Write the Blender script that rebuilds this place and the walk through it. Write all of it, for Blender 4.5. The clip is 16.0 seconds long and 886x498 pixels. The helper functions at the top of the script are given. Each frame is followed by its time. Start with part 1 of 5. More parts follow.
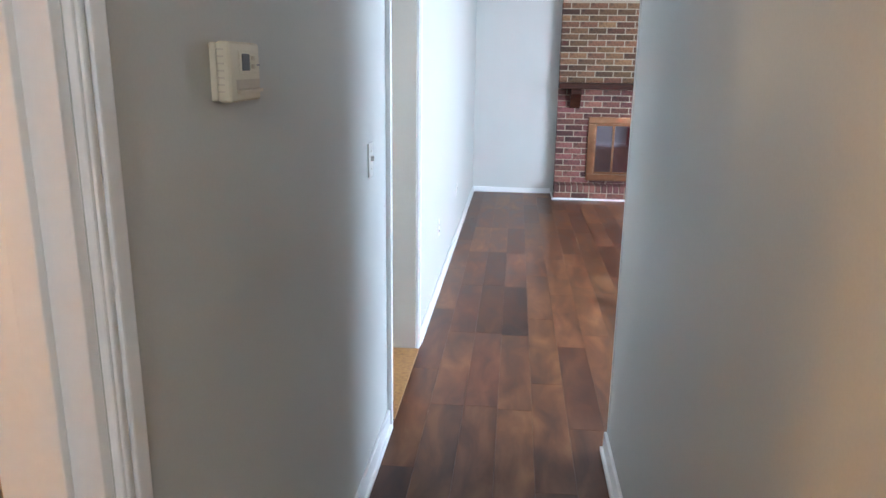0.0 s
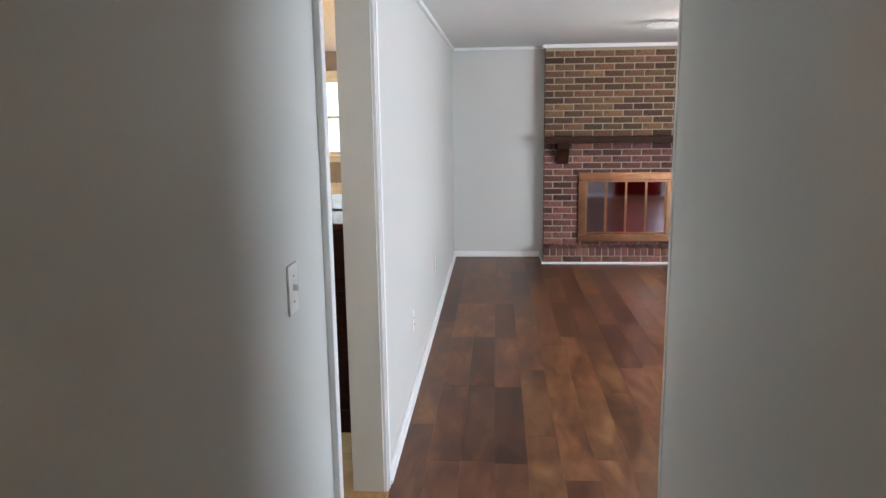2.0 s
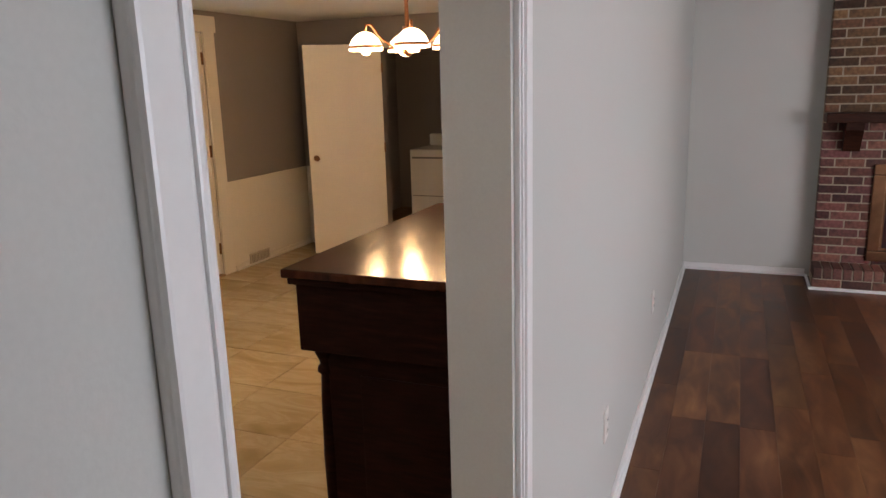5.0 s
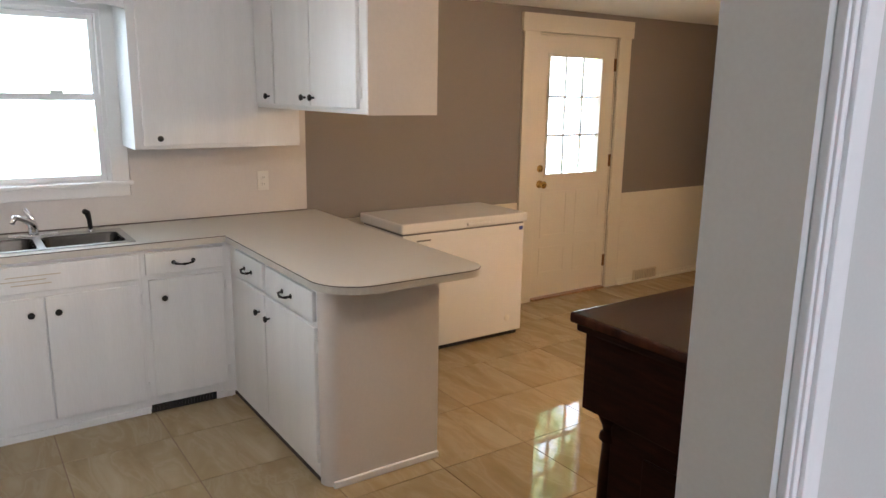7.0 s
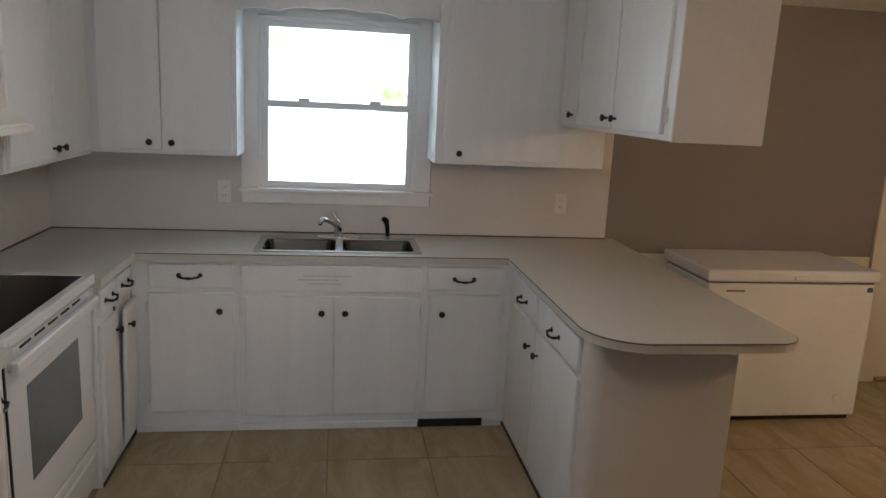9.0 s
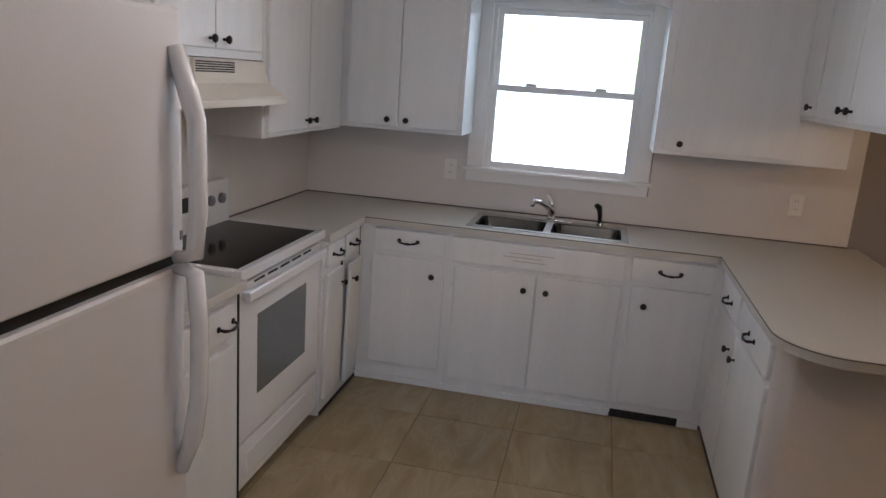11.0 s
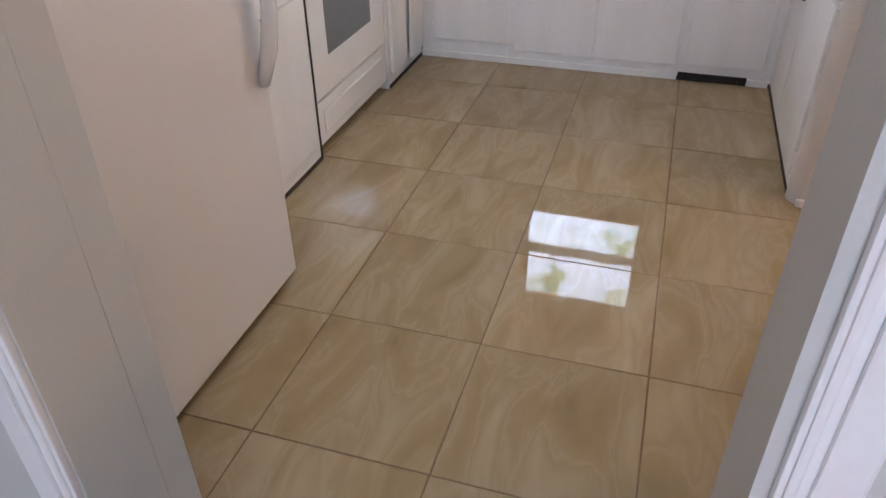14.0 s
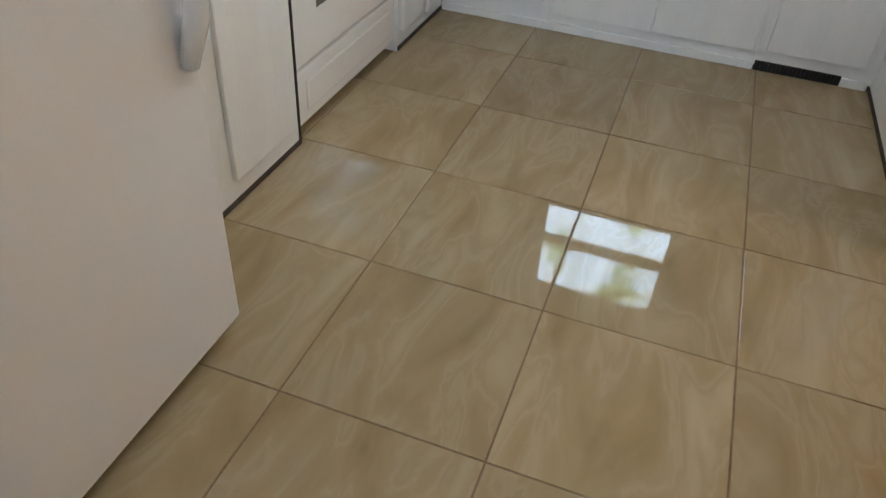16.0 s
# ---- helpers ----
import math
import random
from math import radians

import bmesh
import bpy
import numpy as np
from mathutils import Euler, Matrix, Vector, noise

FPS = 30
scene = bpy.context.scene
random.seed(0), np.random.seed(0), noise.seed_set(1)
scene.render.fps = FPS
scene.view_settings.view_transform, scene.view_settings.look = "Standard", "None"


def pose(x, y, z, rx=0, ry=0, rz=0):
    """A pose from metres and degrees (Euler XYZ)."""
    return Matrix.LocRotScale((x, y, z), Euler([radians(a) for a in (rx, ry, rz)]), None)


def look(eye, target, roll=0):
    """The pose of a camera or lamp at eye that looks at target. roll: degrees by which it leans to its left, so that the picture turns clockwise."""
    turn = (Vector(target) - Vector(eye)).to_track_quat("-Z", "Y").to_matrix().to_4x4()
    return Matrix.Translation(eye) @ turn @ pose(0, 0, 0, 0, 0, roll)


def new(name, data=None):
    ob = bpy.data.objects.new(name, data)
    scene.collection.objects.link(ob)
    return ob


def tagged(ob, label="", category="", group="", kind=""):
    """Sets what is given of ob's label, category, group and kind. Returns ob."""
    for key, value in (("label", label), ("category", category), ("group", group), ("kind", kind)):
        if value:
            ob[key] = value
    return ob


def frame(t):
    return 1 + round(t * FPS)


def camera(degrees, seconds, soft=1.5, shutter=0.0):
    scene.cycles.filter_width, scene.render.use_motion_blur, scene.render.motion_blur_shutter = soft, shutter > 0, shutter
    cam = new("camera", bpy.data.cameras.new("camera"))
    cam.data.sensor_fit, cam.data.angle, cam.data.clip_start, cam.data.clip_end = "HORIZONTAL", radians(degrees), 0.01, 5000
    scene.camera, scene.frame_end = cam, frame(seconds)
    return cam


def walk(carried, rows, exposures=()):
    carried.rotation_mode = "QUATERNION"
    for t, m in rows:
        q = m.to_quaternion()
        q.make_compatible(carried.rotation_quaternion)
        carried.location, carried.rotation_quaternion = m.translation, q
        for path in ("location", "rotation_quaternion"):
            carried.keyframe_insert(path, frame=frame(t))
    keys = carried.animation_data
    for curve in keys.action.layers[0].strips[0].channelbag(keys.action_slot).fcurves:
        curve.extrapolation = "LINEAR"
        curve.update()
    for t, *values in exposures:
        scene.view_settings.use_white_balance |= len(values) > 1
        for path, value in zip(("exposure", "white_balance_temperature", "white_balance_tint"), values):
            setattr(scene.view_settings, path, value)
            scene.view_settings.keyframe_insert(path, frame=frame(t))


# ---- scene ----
cam = camera(63.0, 16.0)
PATH = [
    (0, (0.487, -3.601, 1.489), (0.301, -1.673, 0.992), 0.8),
    (0.5, (0.492, -3.481, 1.519), (0.314, -1.53, 1.114), 0.2),
    (1, (0.517, -3.248, 1.53), (0.325, -1.295, 1.142), 0.3),
    (1.5, (0.511, -3.005, 1.541), (0.297, -1.055, 1.147), 1.3),
    (2, (0.467, -2.764, 1.56), (0.319, -0.804, 1.189), -0.8),
    (2.5, (0.469, -2.449, 1.545), (0.288, -0.492, 1.175), -0.8),
    (3, (0.465, -2.151, 1.538), (0.234, -0.203, 1.147), 0.9),
    (5.5, (0.355, -1.062, 1.604), (-0.636, 0.613, 1.148), -1.2),
    (6, (0.368, -0.922, 1.621), (-0.903, 0.550, 1.181), 0.6),
    (6.5, (0.445, -0.857, 1.624), (-1.023, 0.429, 1.187), 0.5),
    (7, (0.419, -0.775, 1.61), (-1.194, 0.329, 1.185), 0.9),
    (7.5, (0.355, -0.725, 1.599), (-1.332, 0.263, 1.178), 0.8),
    (8, (0.272, -0.65, 1.619), (-1.493, 0.194, 1.203), 2.0),
    (8.5, (0.206, -0.584, 1.605), (-1.659, 0.02, 1.206), 1.2),
    (9, (0.15, -0.492, 1.619), (-1.786, -0.194, 1.213), 2.8),
    (9.5, (0.134, -0.405, 1.616), (-1.822, -0.386, 1.2), 3.5),
    (12, (0.373, -0.182, 1.567), (-1.469, -0.708, 0.991), 3.1),
    (12.5, (0.426, -0.146, 1.536), (-1.364, -0.703, 0.84), 2.3),
    (13, (0.497, -0.147, 1.493), (-1.259, -0.685, 0.701), 0.7),
    (13.5, (0.532, -0.173, 1.422), (-1.152, -0.664, 0.462), 1.4),
    (14, (0.456, -0.147, 1.369), (-1.116, -0.642, 0.235), -0.7),
    (14.5, (0.309, -0.122, 1.257), (-1.192, -0.65, 0.045), -0.8),
    (15, (0.166, -0.147, 1.219), (-1.262, -0.647, -0.089), 2.6),
    (15.5, (-0.012, -0.26, 1.225), (-1.485, -0.734, -0.043), 2.6),
    (16, (-0.187, -0.359, 1.219), (-1.664, -0.827, -0.046), 4.2),
]
EXPOSURES = [(0, 1.95, 5400, 8), (0.5, 1.7, 5550, 8), (1.0, 1.5, 5800, 8), (2.0, 1.3, 6200, 11), (3.0, 1.15, 6350, 13), (5.5, 0.5, 6800, 20), (6.2, 0.5, 6500, 16), (7.0, 0.6, 6250, 16), (8.0, 0.25, 6250, 16), (9.0, -0.4, 6250, 15), (9.5, -0.5, 6150, 14), (12.0, 0.0, 6050, 25), (13.0, 0.38, 6050, 26), (14.5, 0.63, 6050, 18), (16.0, 0.55, 5900, 8)]
walk(cam, [(t, look(eye, target, roll)) for t, eye, target, roll in PATH], EXPOSURES)

# ---- world, sun, large lights ----
world = bpy.data.worlds.new("sky")
scene.world = world
world.use_nodes = True
wn = world.node_tree
sky = wn.nodes.new("ShaderNodeTexSky")
sky.sky_type = "NISHITA"
sky.sun_disc = False
sky.sun_elevation = radians(55)
sky.sun_rotation = radians(200)
wn.nodes["Background"].inputs[1].default_value = 0.12
wn.links.new(sky.outputs[0], wn.nodes["Background"].inputs[0])
sun = new("sun", bpy.data.lights.new("sun", "SUN"))
sun.data.energy, sun.data.angle, sun.data.color = 3.0, radians(0.5), (1.0, 0.95, 0.88)
sun.matrix_world = pose(0, 0, 20, 35, 0, 20)


def area(name, m, w, h, power, colour):
    lamp = new(name, bpy.data.lights.new(name, "AREA"))
    lamp.data.shape, lamp.data.size, lamp.data.size_y = "RECTANGLE", w, h
    lamp.data.energy, lamp.data.color = power, colour
    lamp.matrix_world = m
    return lamp


def bulb(name, place, power, colour, radius):
    lamp = new(name, bpy.data.lights.new(name, "POINT"))
    lamp.data.energy, lamp.data.color, lamp.data.shadow_soft_size = power, colour, radius
    lamp.location = place
    return lamp


DAY = (0.80, 0.90, 1.0)
WARM = (1.0, 0.64, 0.31)
# daylight in the openings of the living room, the kitchen window and the back door
area("daylight_side_window", look((4.55, 0.5, 1.35), (0, 0.4, 1.0)), 1.9, 1.3, 52, DAY)
area("daylight_front_window", look((3.85, -0.80, 1.35), (2.2, 4, 0.9)), 1.0, 1.3, 38, DAY)
area("daylight_behind_curtains", look((3.05, -1.19, 1.4), (3.05, 3, 1.2)), 1.2, 1.25, 65, DAY)
BACKDROP_GLOW = 8.0

# ---- materials ----


def material(name, colour, rough=0.5, metal=0.0, grain=0.0, scale=40.0, bump=0.0, blotch=0.0, blotch_scale=3.0, stretch=(1, 1, 1), random=0.0, coat=0.0, spec=0.5, tints=None):
    m = bpy.data.materials.new(name)
    m.use_nodes = True
    n, l = m.node_tree.nodes, m.node_tree.links
    b = n["Principled BSDF"]
    b.inputs["Base Color"].default_value = (*colour, 1)
    b.inputs["Roughness"].default_value = rough
    b.inputs["Metallic"].default_value = metal
    b.inputs["Specular IOR Level"].default_value = spec
    b.inputs["Coat Weight"].default_value = coat
    b.inputs["Coat Roughness"].default_value = 0.12
    tc = n.new("ShaderNodeTexCoord")
    mp = n.new("ShaderNodeMapping")
    mp.inputs["Scale"].default_value = stretch
    l.new(tc.outputs["Object"], mp.inputs[0])
    fine = n.new("ShaderNodeTexNoise")
    fine.inputs["Scale"].default_value, fine.inputs["Detail"].default_value = scale, 6
    l.new(mp.outputs[0], fine.inputs["Vector"])
    wide = n.new("ShaderNodeTexNoise")
    wide.inputs["Scale"].default_value, wide.inputs["Detail"].default_value = blotch_scale, 4
    l.new(mp.outputs[0], wide.inputs["Vector"])

    def gain(source, amount):
        r = n.new("ShaderNodeMapRange")
        r.inputs["From Min"].default_value, r.inputs["From Max"].default_value = 0.3, 0.7
        r.inputs["To Min"].default_value, r.inputs["To Max"].default_value = 1 - amount, 1 + amount
        l.new(source, r.inputs["Value"])
        return r.outputs[0]

    def times(a, c):
        t = n.new("ShaderNodeMath")
        t.operation = "MULTIPLY"
        l.new(a, t.inputs[0]), l.new(c, t.inputs[1])
        return t.outputs[0]

    value = times(gain(fine.outputs[0], grain), gain(wide.outputs[0], blotch))
    if random:
        info = n.new("ShaderNodeObjectInfo")
        r = n.new("ShaderNodeMapRange")
        r.inputs["To Min"].default_value, r.inputs["To Max"].default_value = 1 - random, 1 + random
        l.new(info.outputs["Random"], r.inputs["Value"])
        value = times(value, r.outputs[0])
    mix = n.new("ShaderNodeVectorMath")
    mix.operation = "SCALE"
    mix.inputs[0].default_value = colour
    l.new(value, mix.inputs["Scale"])
    l.new(piece_tint(m, mix.outputs[0], info, tints) if tints else mix.outputs[0], b.inputs["Base Color"])
    rr = n.new("ShaderNodeMapRange")
    rr.inputs["To Min"].default_value, rr.inputs["To Max"].default_value = rough * 0.8, min(1, rough * 1.25)
    l.new(wide.outputs[0], rr.inputs["Value"]), l.new(rr.outputs[0], b.inputs["Roughness"])
    if bump:
        bp = n.new("ShaderNodeBump")
        bp.inputs["Strength"].default_value, bp.inputs["Distance"].default_value = bump, 0.002
        l.new(fine.outputs[0], bp.inputs["Height"]), l.new(bp.outputs[0], b.inputs["Normal"])
    return m


def piece_tint(m, colour, info, tints):
    """Each piece takes a tint of its own between two colours."""
    n, l = m.node_tree.nodes, m.node_tree.links
    spread, fract, pick, mul = n.new("ShaderNodeMath"), n.new("ShaderNodeMath"), n.new("ShaderNodeMix"), n.new("ShaderNodeVectorMath")
    spread.operation, fract.operation, mul.operation = "MULTIPLY", "FRACT", "MULTIPLY"
    spread.inputs[1].default_value = 7.31
    pick.data_type = "RGBA"
    pick.inputs[6].default_value, pick.inputs[7].default_value = (*tints[0], 1), (*tints[1], 1)
    l.new(info.outputs["Random"], spread.inputs[0]), l.new(spread.outputs[0], fract.inputs[0])
    l.new(fract.outputs[0], pick.inputs[0])
    l.new(colour, mul.inputs[0]), l.new(pick.outputs[2], mul.inputs[1])
    return mul.outputs[0]


def ramp_material(name, stops, rough, scale, stretch, bump, detail=6, distortion=0.0, random=0.0, coat=0.0, spec=0.5, tints=None):
    """A streaked material: wood, stone; each piece takes its own stretch of the pattern and its own shade."""
    m = bpy.data.materials.new(name)
    m.use_nodes = True
    n, l = m.node_tree.nodes, m.node_tree.links
    b = n["Principled BSDF"]
    b.inputs["Coat Weight"].default_value, b.inputs["Coat Roughness"].default_value = coat, 0.1
    b.inputs["Specular IOR Level"].default_value = spec
    tc, info = n.new("ShaderNodeTexCoord"), n.new("ShaderNodeObjectInfo")
    shift = n.new("ShaderNodeVectorMath")
    shift.operation = "SCALE"
    shift.inputs[0].default_value = (17.0, 31.0, 5.0)
    l.new(info.outputs["Random"], shift.inputs["Scale"])
    add = n.new("ShaderNodeVectorMath")
    l.new(tc.outputs["Object"], add.inputs[0]), l.new(shift.outputs[0], add.inputs[1])
    mp = n.new("ShaderNodeMapping")
    mp.inputs["Scale"].default_value = stretch
    l.new(add.outputs[0], mp.inputs[0])
    ns = n.new("ShaderNodeTexNoise")
    ns.inputs["Scale"].default_value, ns.inputs["Detail"].default_value, ns.inputs["Distortion"].default_value = scale, detail, distortion
    l.new(mp.outputs[0], ns.inputs["Vector"])
    cr = n.new("ShaderNodeValToRGB")
    while len(cr.color_ramp.elements) < len(stops):
        cr.color_ramp.elements.new(0.5)
    for e, (p, c) in zip(cr.color_ramp.elements, stops):
        e.position, e.color = p, (*c, 1)
    l.new(ns.outputs[0], cr.inputs[0])
    r = n.new("ShaderNodeMapRange")
    r.inputs["To Min"].default_value, r.inputs["To Max"].default_value = 1 - random, 1 + random
    l.new(info.outputs["Random"], r.inputs["Value"])
    sc = n.new("ShaderNodeVectorMath")
    sc.operation = "SCALE"
    l.new(cr.outputs[0], sc.inputs[0]), l.new(r.outputs[0], sc.inputs["Scale"])
    l.new(piece_tint(m, sc.outputs[0], info, tints) if tints else sc.outputs[0], b.inputs["Base Color"])
    rr = n.new("ShaderNodeMapRange")
    rr.inputs["To Min"].default_value, rr.inputs["To Max"].default_value = rough * 0.7, rough * 1.4
    l.new(ns.outputs[0], rr.inputs["Value"]), l.new(rr.outputs[0], b.inputs["Roughness"])
    bp = n.new("ShaderNodeBump")
    bp.inputs["Strength"].default_value, bp.inputs["Distance"].default_value = bump, 0.002
    l.new(ns.outputs[0], bp.inputs["Height"]), l.new(bp.outputs[0], b.inputs["Normal"])
    return m


def glow(name, colour, strength):
    m = bpy.data.materials.new(name)
    m.use_nodes = True
    b = m.node_tree.nodes["Principled BSDF"]
    b.inputs["Base Color"].default_value = (*colour, 1)
    b.inputs["Emission Color"].default_value = (*colour, 1)
    b.inputs["Emission Strength"].default_value = strength
    return m


def cloth(name, colour, rough=0.9, **more):
    """Thin woven cloth that lets part of the daylight through."""
    m = material(name, colour, rough, **more)
    n, l = m.node_tree.nodes, m.node_tree.links
    tr, mix = n.new("ShaderNodeBsdfTranslucent"), n.new("ShaderNodeMixShader")
    tr.inputs["Color"].default_value = (min(1, colour[0] * 2.6), colour[1], colour[2], 1)
    mix.inputs[0].default_value = 0.7
    l.new(n["Principled BSDF"].outputs[0], mix.inputs[1]), l.new(tr.outputs[0], mix.inputs[2])
    l.new(mix.outputs[0], n["Material Output"].inputs[0])
    return m


def glass(name, tint=(1, 1, 1), rough=0.0):
    m = bpy.data.materials.new(name)
    m.use_nodes = True
    b = m.node_tree.nodes["Principled BSDF"]
    b.inputs["Base Color"].default_value = (*tint, 1)
    b.inputs["Roughness"].default_value = rough
    b.inputs["Transmission Weight"].default_value = 1.0
    b.inputs["IOR"].default_value = 1.45
    return m


HALL_PAINT = material("pale grey wall paint", (0.55, 0.555, 0.525), 0.55, grain=0.02, scale=160, bump=0.12, blotch=0.02, blotch_scale=1.5)
KITCHEN_PAINT = material("taupe grey wall paint", (0.25, 0.226, 0.215), 0.6, grain=0.03, scale=160, bump=0.12, blotch=0.03, blotch_scale=1.5)
CEILING_PAINT = material("white ceiling paint", (0.76, 0.76, 0.74), 0.8, grain=0.03, scale=90, bump=0.25)
TRIM = material("white gloss trim paint", (0.8, 0.8, 0.79), 0.32, grain=0.015, scale=70, bump=0.05, blotch=0.02)
CABINET = material("brushed white cabinet paint", (0.78, 0.79, 0.79), 0.35, grain=0.025, scale=28, bump=0.15, stretch=(6, 6, 0.6), blotch=0.03, blotch_scale=2)
CREAM = material("cream wainscot paint", (0.74, 0.70, 0.62), 0.42, grain=0.02, scale=60, bump=0.05, blotch=0.02)
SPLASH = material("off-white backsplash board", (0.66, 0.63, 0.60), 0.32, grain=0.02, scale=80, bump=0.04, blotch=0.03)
LAMINATE = material("beige speckled laminate", (0.56, 0.54, 0.49), 0.34, grain=0.10, scale=260, blotch=0.03, blotch_scale=4)
EDGE = material("dark laminate seam", (0.12, 0.10, 0.09), 0.6, grain=0.2)
ENAMEL = material("white appliance enamel", (0.80, 0.80, 0.80), 0.22, grain=0.01, scale=50, blotch=0.015, coat=0.3)
FRIDGE_WHITE = material("pebbled white refrigerator enamel", (0.70, 0.69, 0.69), 0.38, grain=0.02, scale=320, bump=0.2, blotch=0.015)
BLACK_GLASS = material("black ceramic glass", (0.008, 0.008, 0.009), 0.09, grain=0.1, spec=0.08)
FIRE_GLASS = material("smoked mirror fireplace glass", (0.20, 0.17, 0.19), 0.05, metal=1.0)
OVEN_GLASS = material("grey oven window glass", (0.14, 0.15, 0.15), 0.12, grain=0.05)
# near-black colour for the shadow line where base cabinets meet the floor
TOE_SHADE = material("dark strip for toe-kick shade", (0.05, 0.035, 0.028), 0.8, grain=0.3, scale=30, blotch=0.3)
DARK = material("dark gap", (0.015, 0.014, 0.013), 0.8, grain=0.1)
BLACK_METAL = material("black iron hardware", (0.012, 0.011, 0.010), 0.38, metal=0.3, grain=0.2)
STEEL = material("brushed stainless steel", (0.36, 0.35, 0.34), 0.36, metal=1.0, grain=0.08, scale=60, stretch=(1, 12, 1), bump=0.05)
# steel much darker than the rim's: shade inside the bowls is in the colour
SHADED_STEEL = material("steel of the sink bowls, darkened for shade", (0.065, 0.063, 0.06), 0.25, metal=1.0, grain=0.1, scale=60, bump=0.04)
CHROME = material("chrome", (0.75, 0.75, 0.76), 0.1, metal=1.0)
BRASS = material("polished brass", (0.72, 0.50, 0.20), 0.2, metal=1.0, grain=0.06)
OLD_BRASS = material("antique brass fireplace frame", (0.21, 0.11, 0.058), 0.30, metal=1.0, grain=0.12, scale=18, blotch=0.15)
DARK_WOOD = ramp_material("dark cherry wood", [(0.3, (0.008, 0.0025, 0.0015)), (0.6, (0.017, 0.005, 0.003)), (0.8, (0.028, 0.009, 0.005))], 0.45, 9, (1, 1, 7), 0.03, spec=0.05)
TABLE_WOOD = ramp_material("worn cherry table top", [(0.3, (0.018, 0.006, 0.004)), (0.55, (0.045, 0.014, 0.007)), (0.8, (0.10, 0.036, 0.018))], 0.16, 4, (3, 1, 1), 0.03, distortion=0.8, spec=0.12)
MANTEL_WOOD = ramp_material("dark stained mantel wood", [(0.3, (0.022, 0.008, 0.005)), (0.7, (0.055, 0.019, 0.010))], 0.5, 8, (1, 8, 8), 0.2, spec=0.12)
PLANK = ramp_material("mottled walnut plank", [(0.22, (0.030, 0.010, 0.006)), (0.36, (0.070, 0.026, 0.012)), (0.48, (0.105, 0.040, 0.017)), (0.60, (0.145, 0.060, 0.026)), (0.78, (0.215, 0.105, 0.046))], 0.34, 3.6, (2.6, 0.8, 1), 0.04, detail=8, distortion=0.5, random=0.32, spec=0.3, tints=((0.82, 0.72, 0.78), (1.22, 1.28, 1.15)))
TILE = ramp_material("polished beige marble-look tile", [(0.27, (0.27, 0.20, 0.10)), (0.44, (0.335, 0.255, 0.14)), (0.485, (0.35, 0.272, 0.157)), (0.515, (0.381, 0.303, 0.186)), (0.55, (0.345, 0.268, 0.155)), (0.62, (0.38, 0.305, 0.185)), (0.78, (0.44, 0.365, 0.24))], 0.03, 2.4, (1.0, 3.0, 1), 0.008, detail=7, distortion=0.7, random=0.08, spec=0.38)
GROUT = material("brown grout", (0.20, 0.125, 0.07), 0.8, grain=0.2, scale=120, bump=0.3)
BRICK = material("red brown brick", (0.125, 0.064, 0.036), 0.85, grain=0.30, scale=45, bump=0.7, blotch=0.25, blotch_scale=9, random=0.55, tints=((0.85, 0.72, 0.75), (1.15, 1.25, 1.0)))
BRICK_RED = material("plum red brick", (0.135, 0.056, 0.044), 0.85, grain=0.30, scale=45, bump=0.7, blotch=0.25, blotch_scale=9, random=0.55, tints=((0.9, 0.8, 0.95), (1.1, 1.1, 0.95)))
MORTAR = material("pale mortar", (0.36, 0.30, 0.22), 0.95, grain=0.2, scale=120, bump=0.5)
SOOT = material("sooty firebox brick", (0.02, 0.018, 0.017), 0.9, grain=0.3, bump=0.4)
PLASTIC = material("white plastic plate", (0.78, 0.77, 0.73), 0.35, grain=0.01)
ALMOND = material("almond thermostat plastic", (0.66, 0.60, 0.46), 0.45, grain=0.02, scale=80)
LCD = material("dark display", (0.022, 0.025, 0.03), 0.4, grain=0.1, spec=0.2)
BLUE = material("blue sticker", (0.05, 0.08, 0.35), 0.5)
GREY_PRINT = material("grey printed badge", (0.2, 0.2, 0.21), 0.4)
RED_CLOTH = cloth("red curtain cloth", (0.32, 0.012, 0.015), 0.9, grain=0.1, scale=80, bump=0.2)
WARM_PAINT = material("cream bathroom paint", (0.72, 0.55, 0.33), 0.6, grain=0.02)
TAN_WOOD = ramp_material("honey oak", [(0.3, (0.22, 0.11, 0.04)), (0.7, (0.38, 0.21, 0.08))], 0.4, 6, (8, 8, 1), 0.1)
PANE = glass("clear window glass")
SHADE = glow("lit amber glass shade", (1.0, 0.80, 0.50), 5.0)
GLOBE = glow("lit frosted globe", (1.0, 0.95, 0.86), 5.0)
DOME = glow("lit white dome glass", (1.0, 0.96, 0.9), 2.6)
COPPER = material("aged copper fitting", (0.45, 0.2, 0.1), 0.35, metal=1.0, grain=0.1)
CABLE = material("black cable", (0.02, 0.02, 0.02), 0.5)
GRASS = material("lawn", (0.07, 0.12, 0.035), 0.95, grain=0.4, scale=12, blotch=0.2)
VENT_PAINT = material("aged cream register paint", (0.55, 0.48, 0.38), 0.5, grain=0.05)

# ---- mesh helpers ----


def box(bm, x0, x1, y0, y1, z0, z1, bevel=0.0, segments=2):
    made = bmesh.ops.create_cube(bm, size=1.0, matrix=Matrix.LocRotScale(((x0 + x1) / 2, (y0 + y1) / 2, (z0 + z1) / 2), None, (abs(x1 - x0), abs(y1 - y0), abs(z1 - z0))))
    if bevel:
        edges = list({e for v in made["verts"] for e in v.link_edges})
        bmesh.ops.bevel(bm, geom=edges, offset=bevel, segments=segments, affect="EDGES", profile=0.6)
    return bm


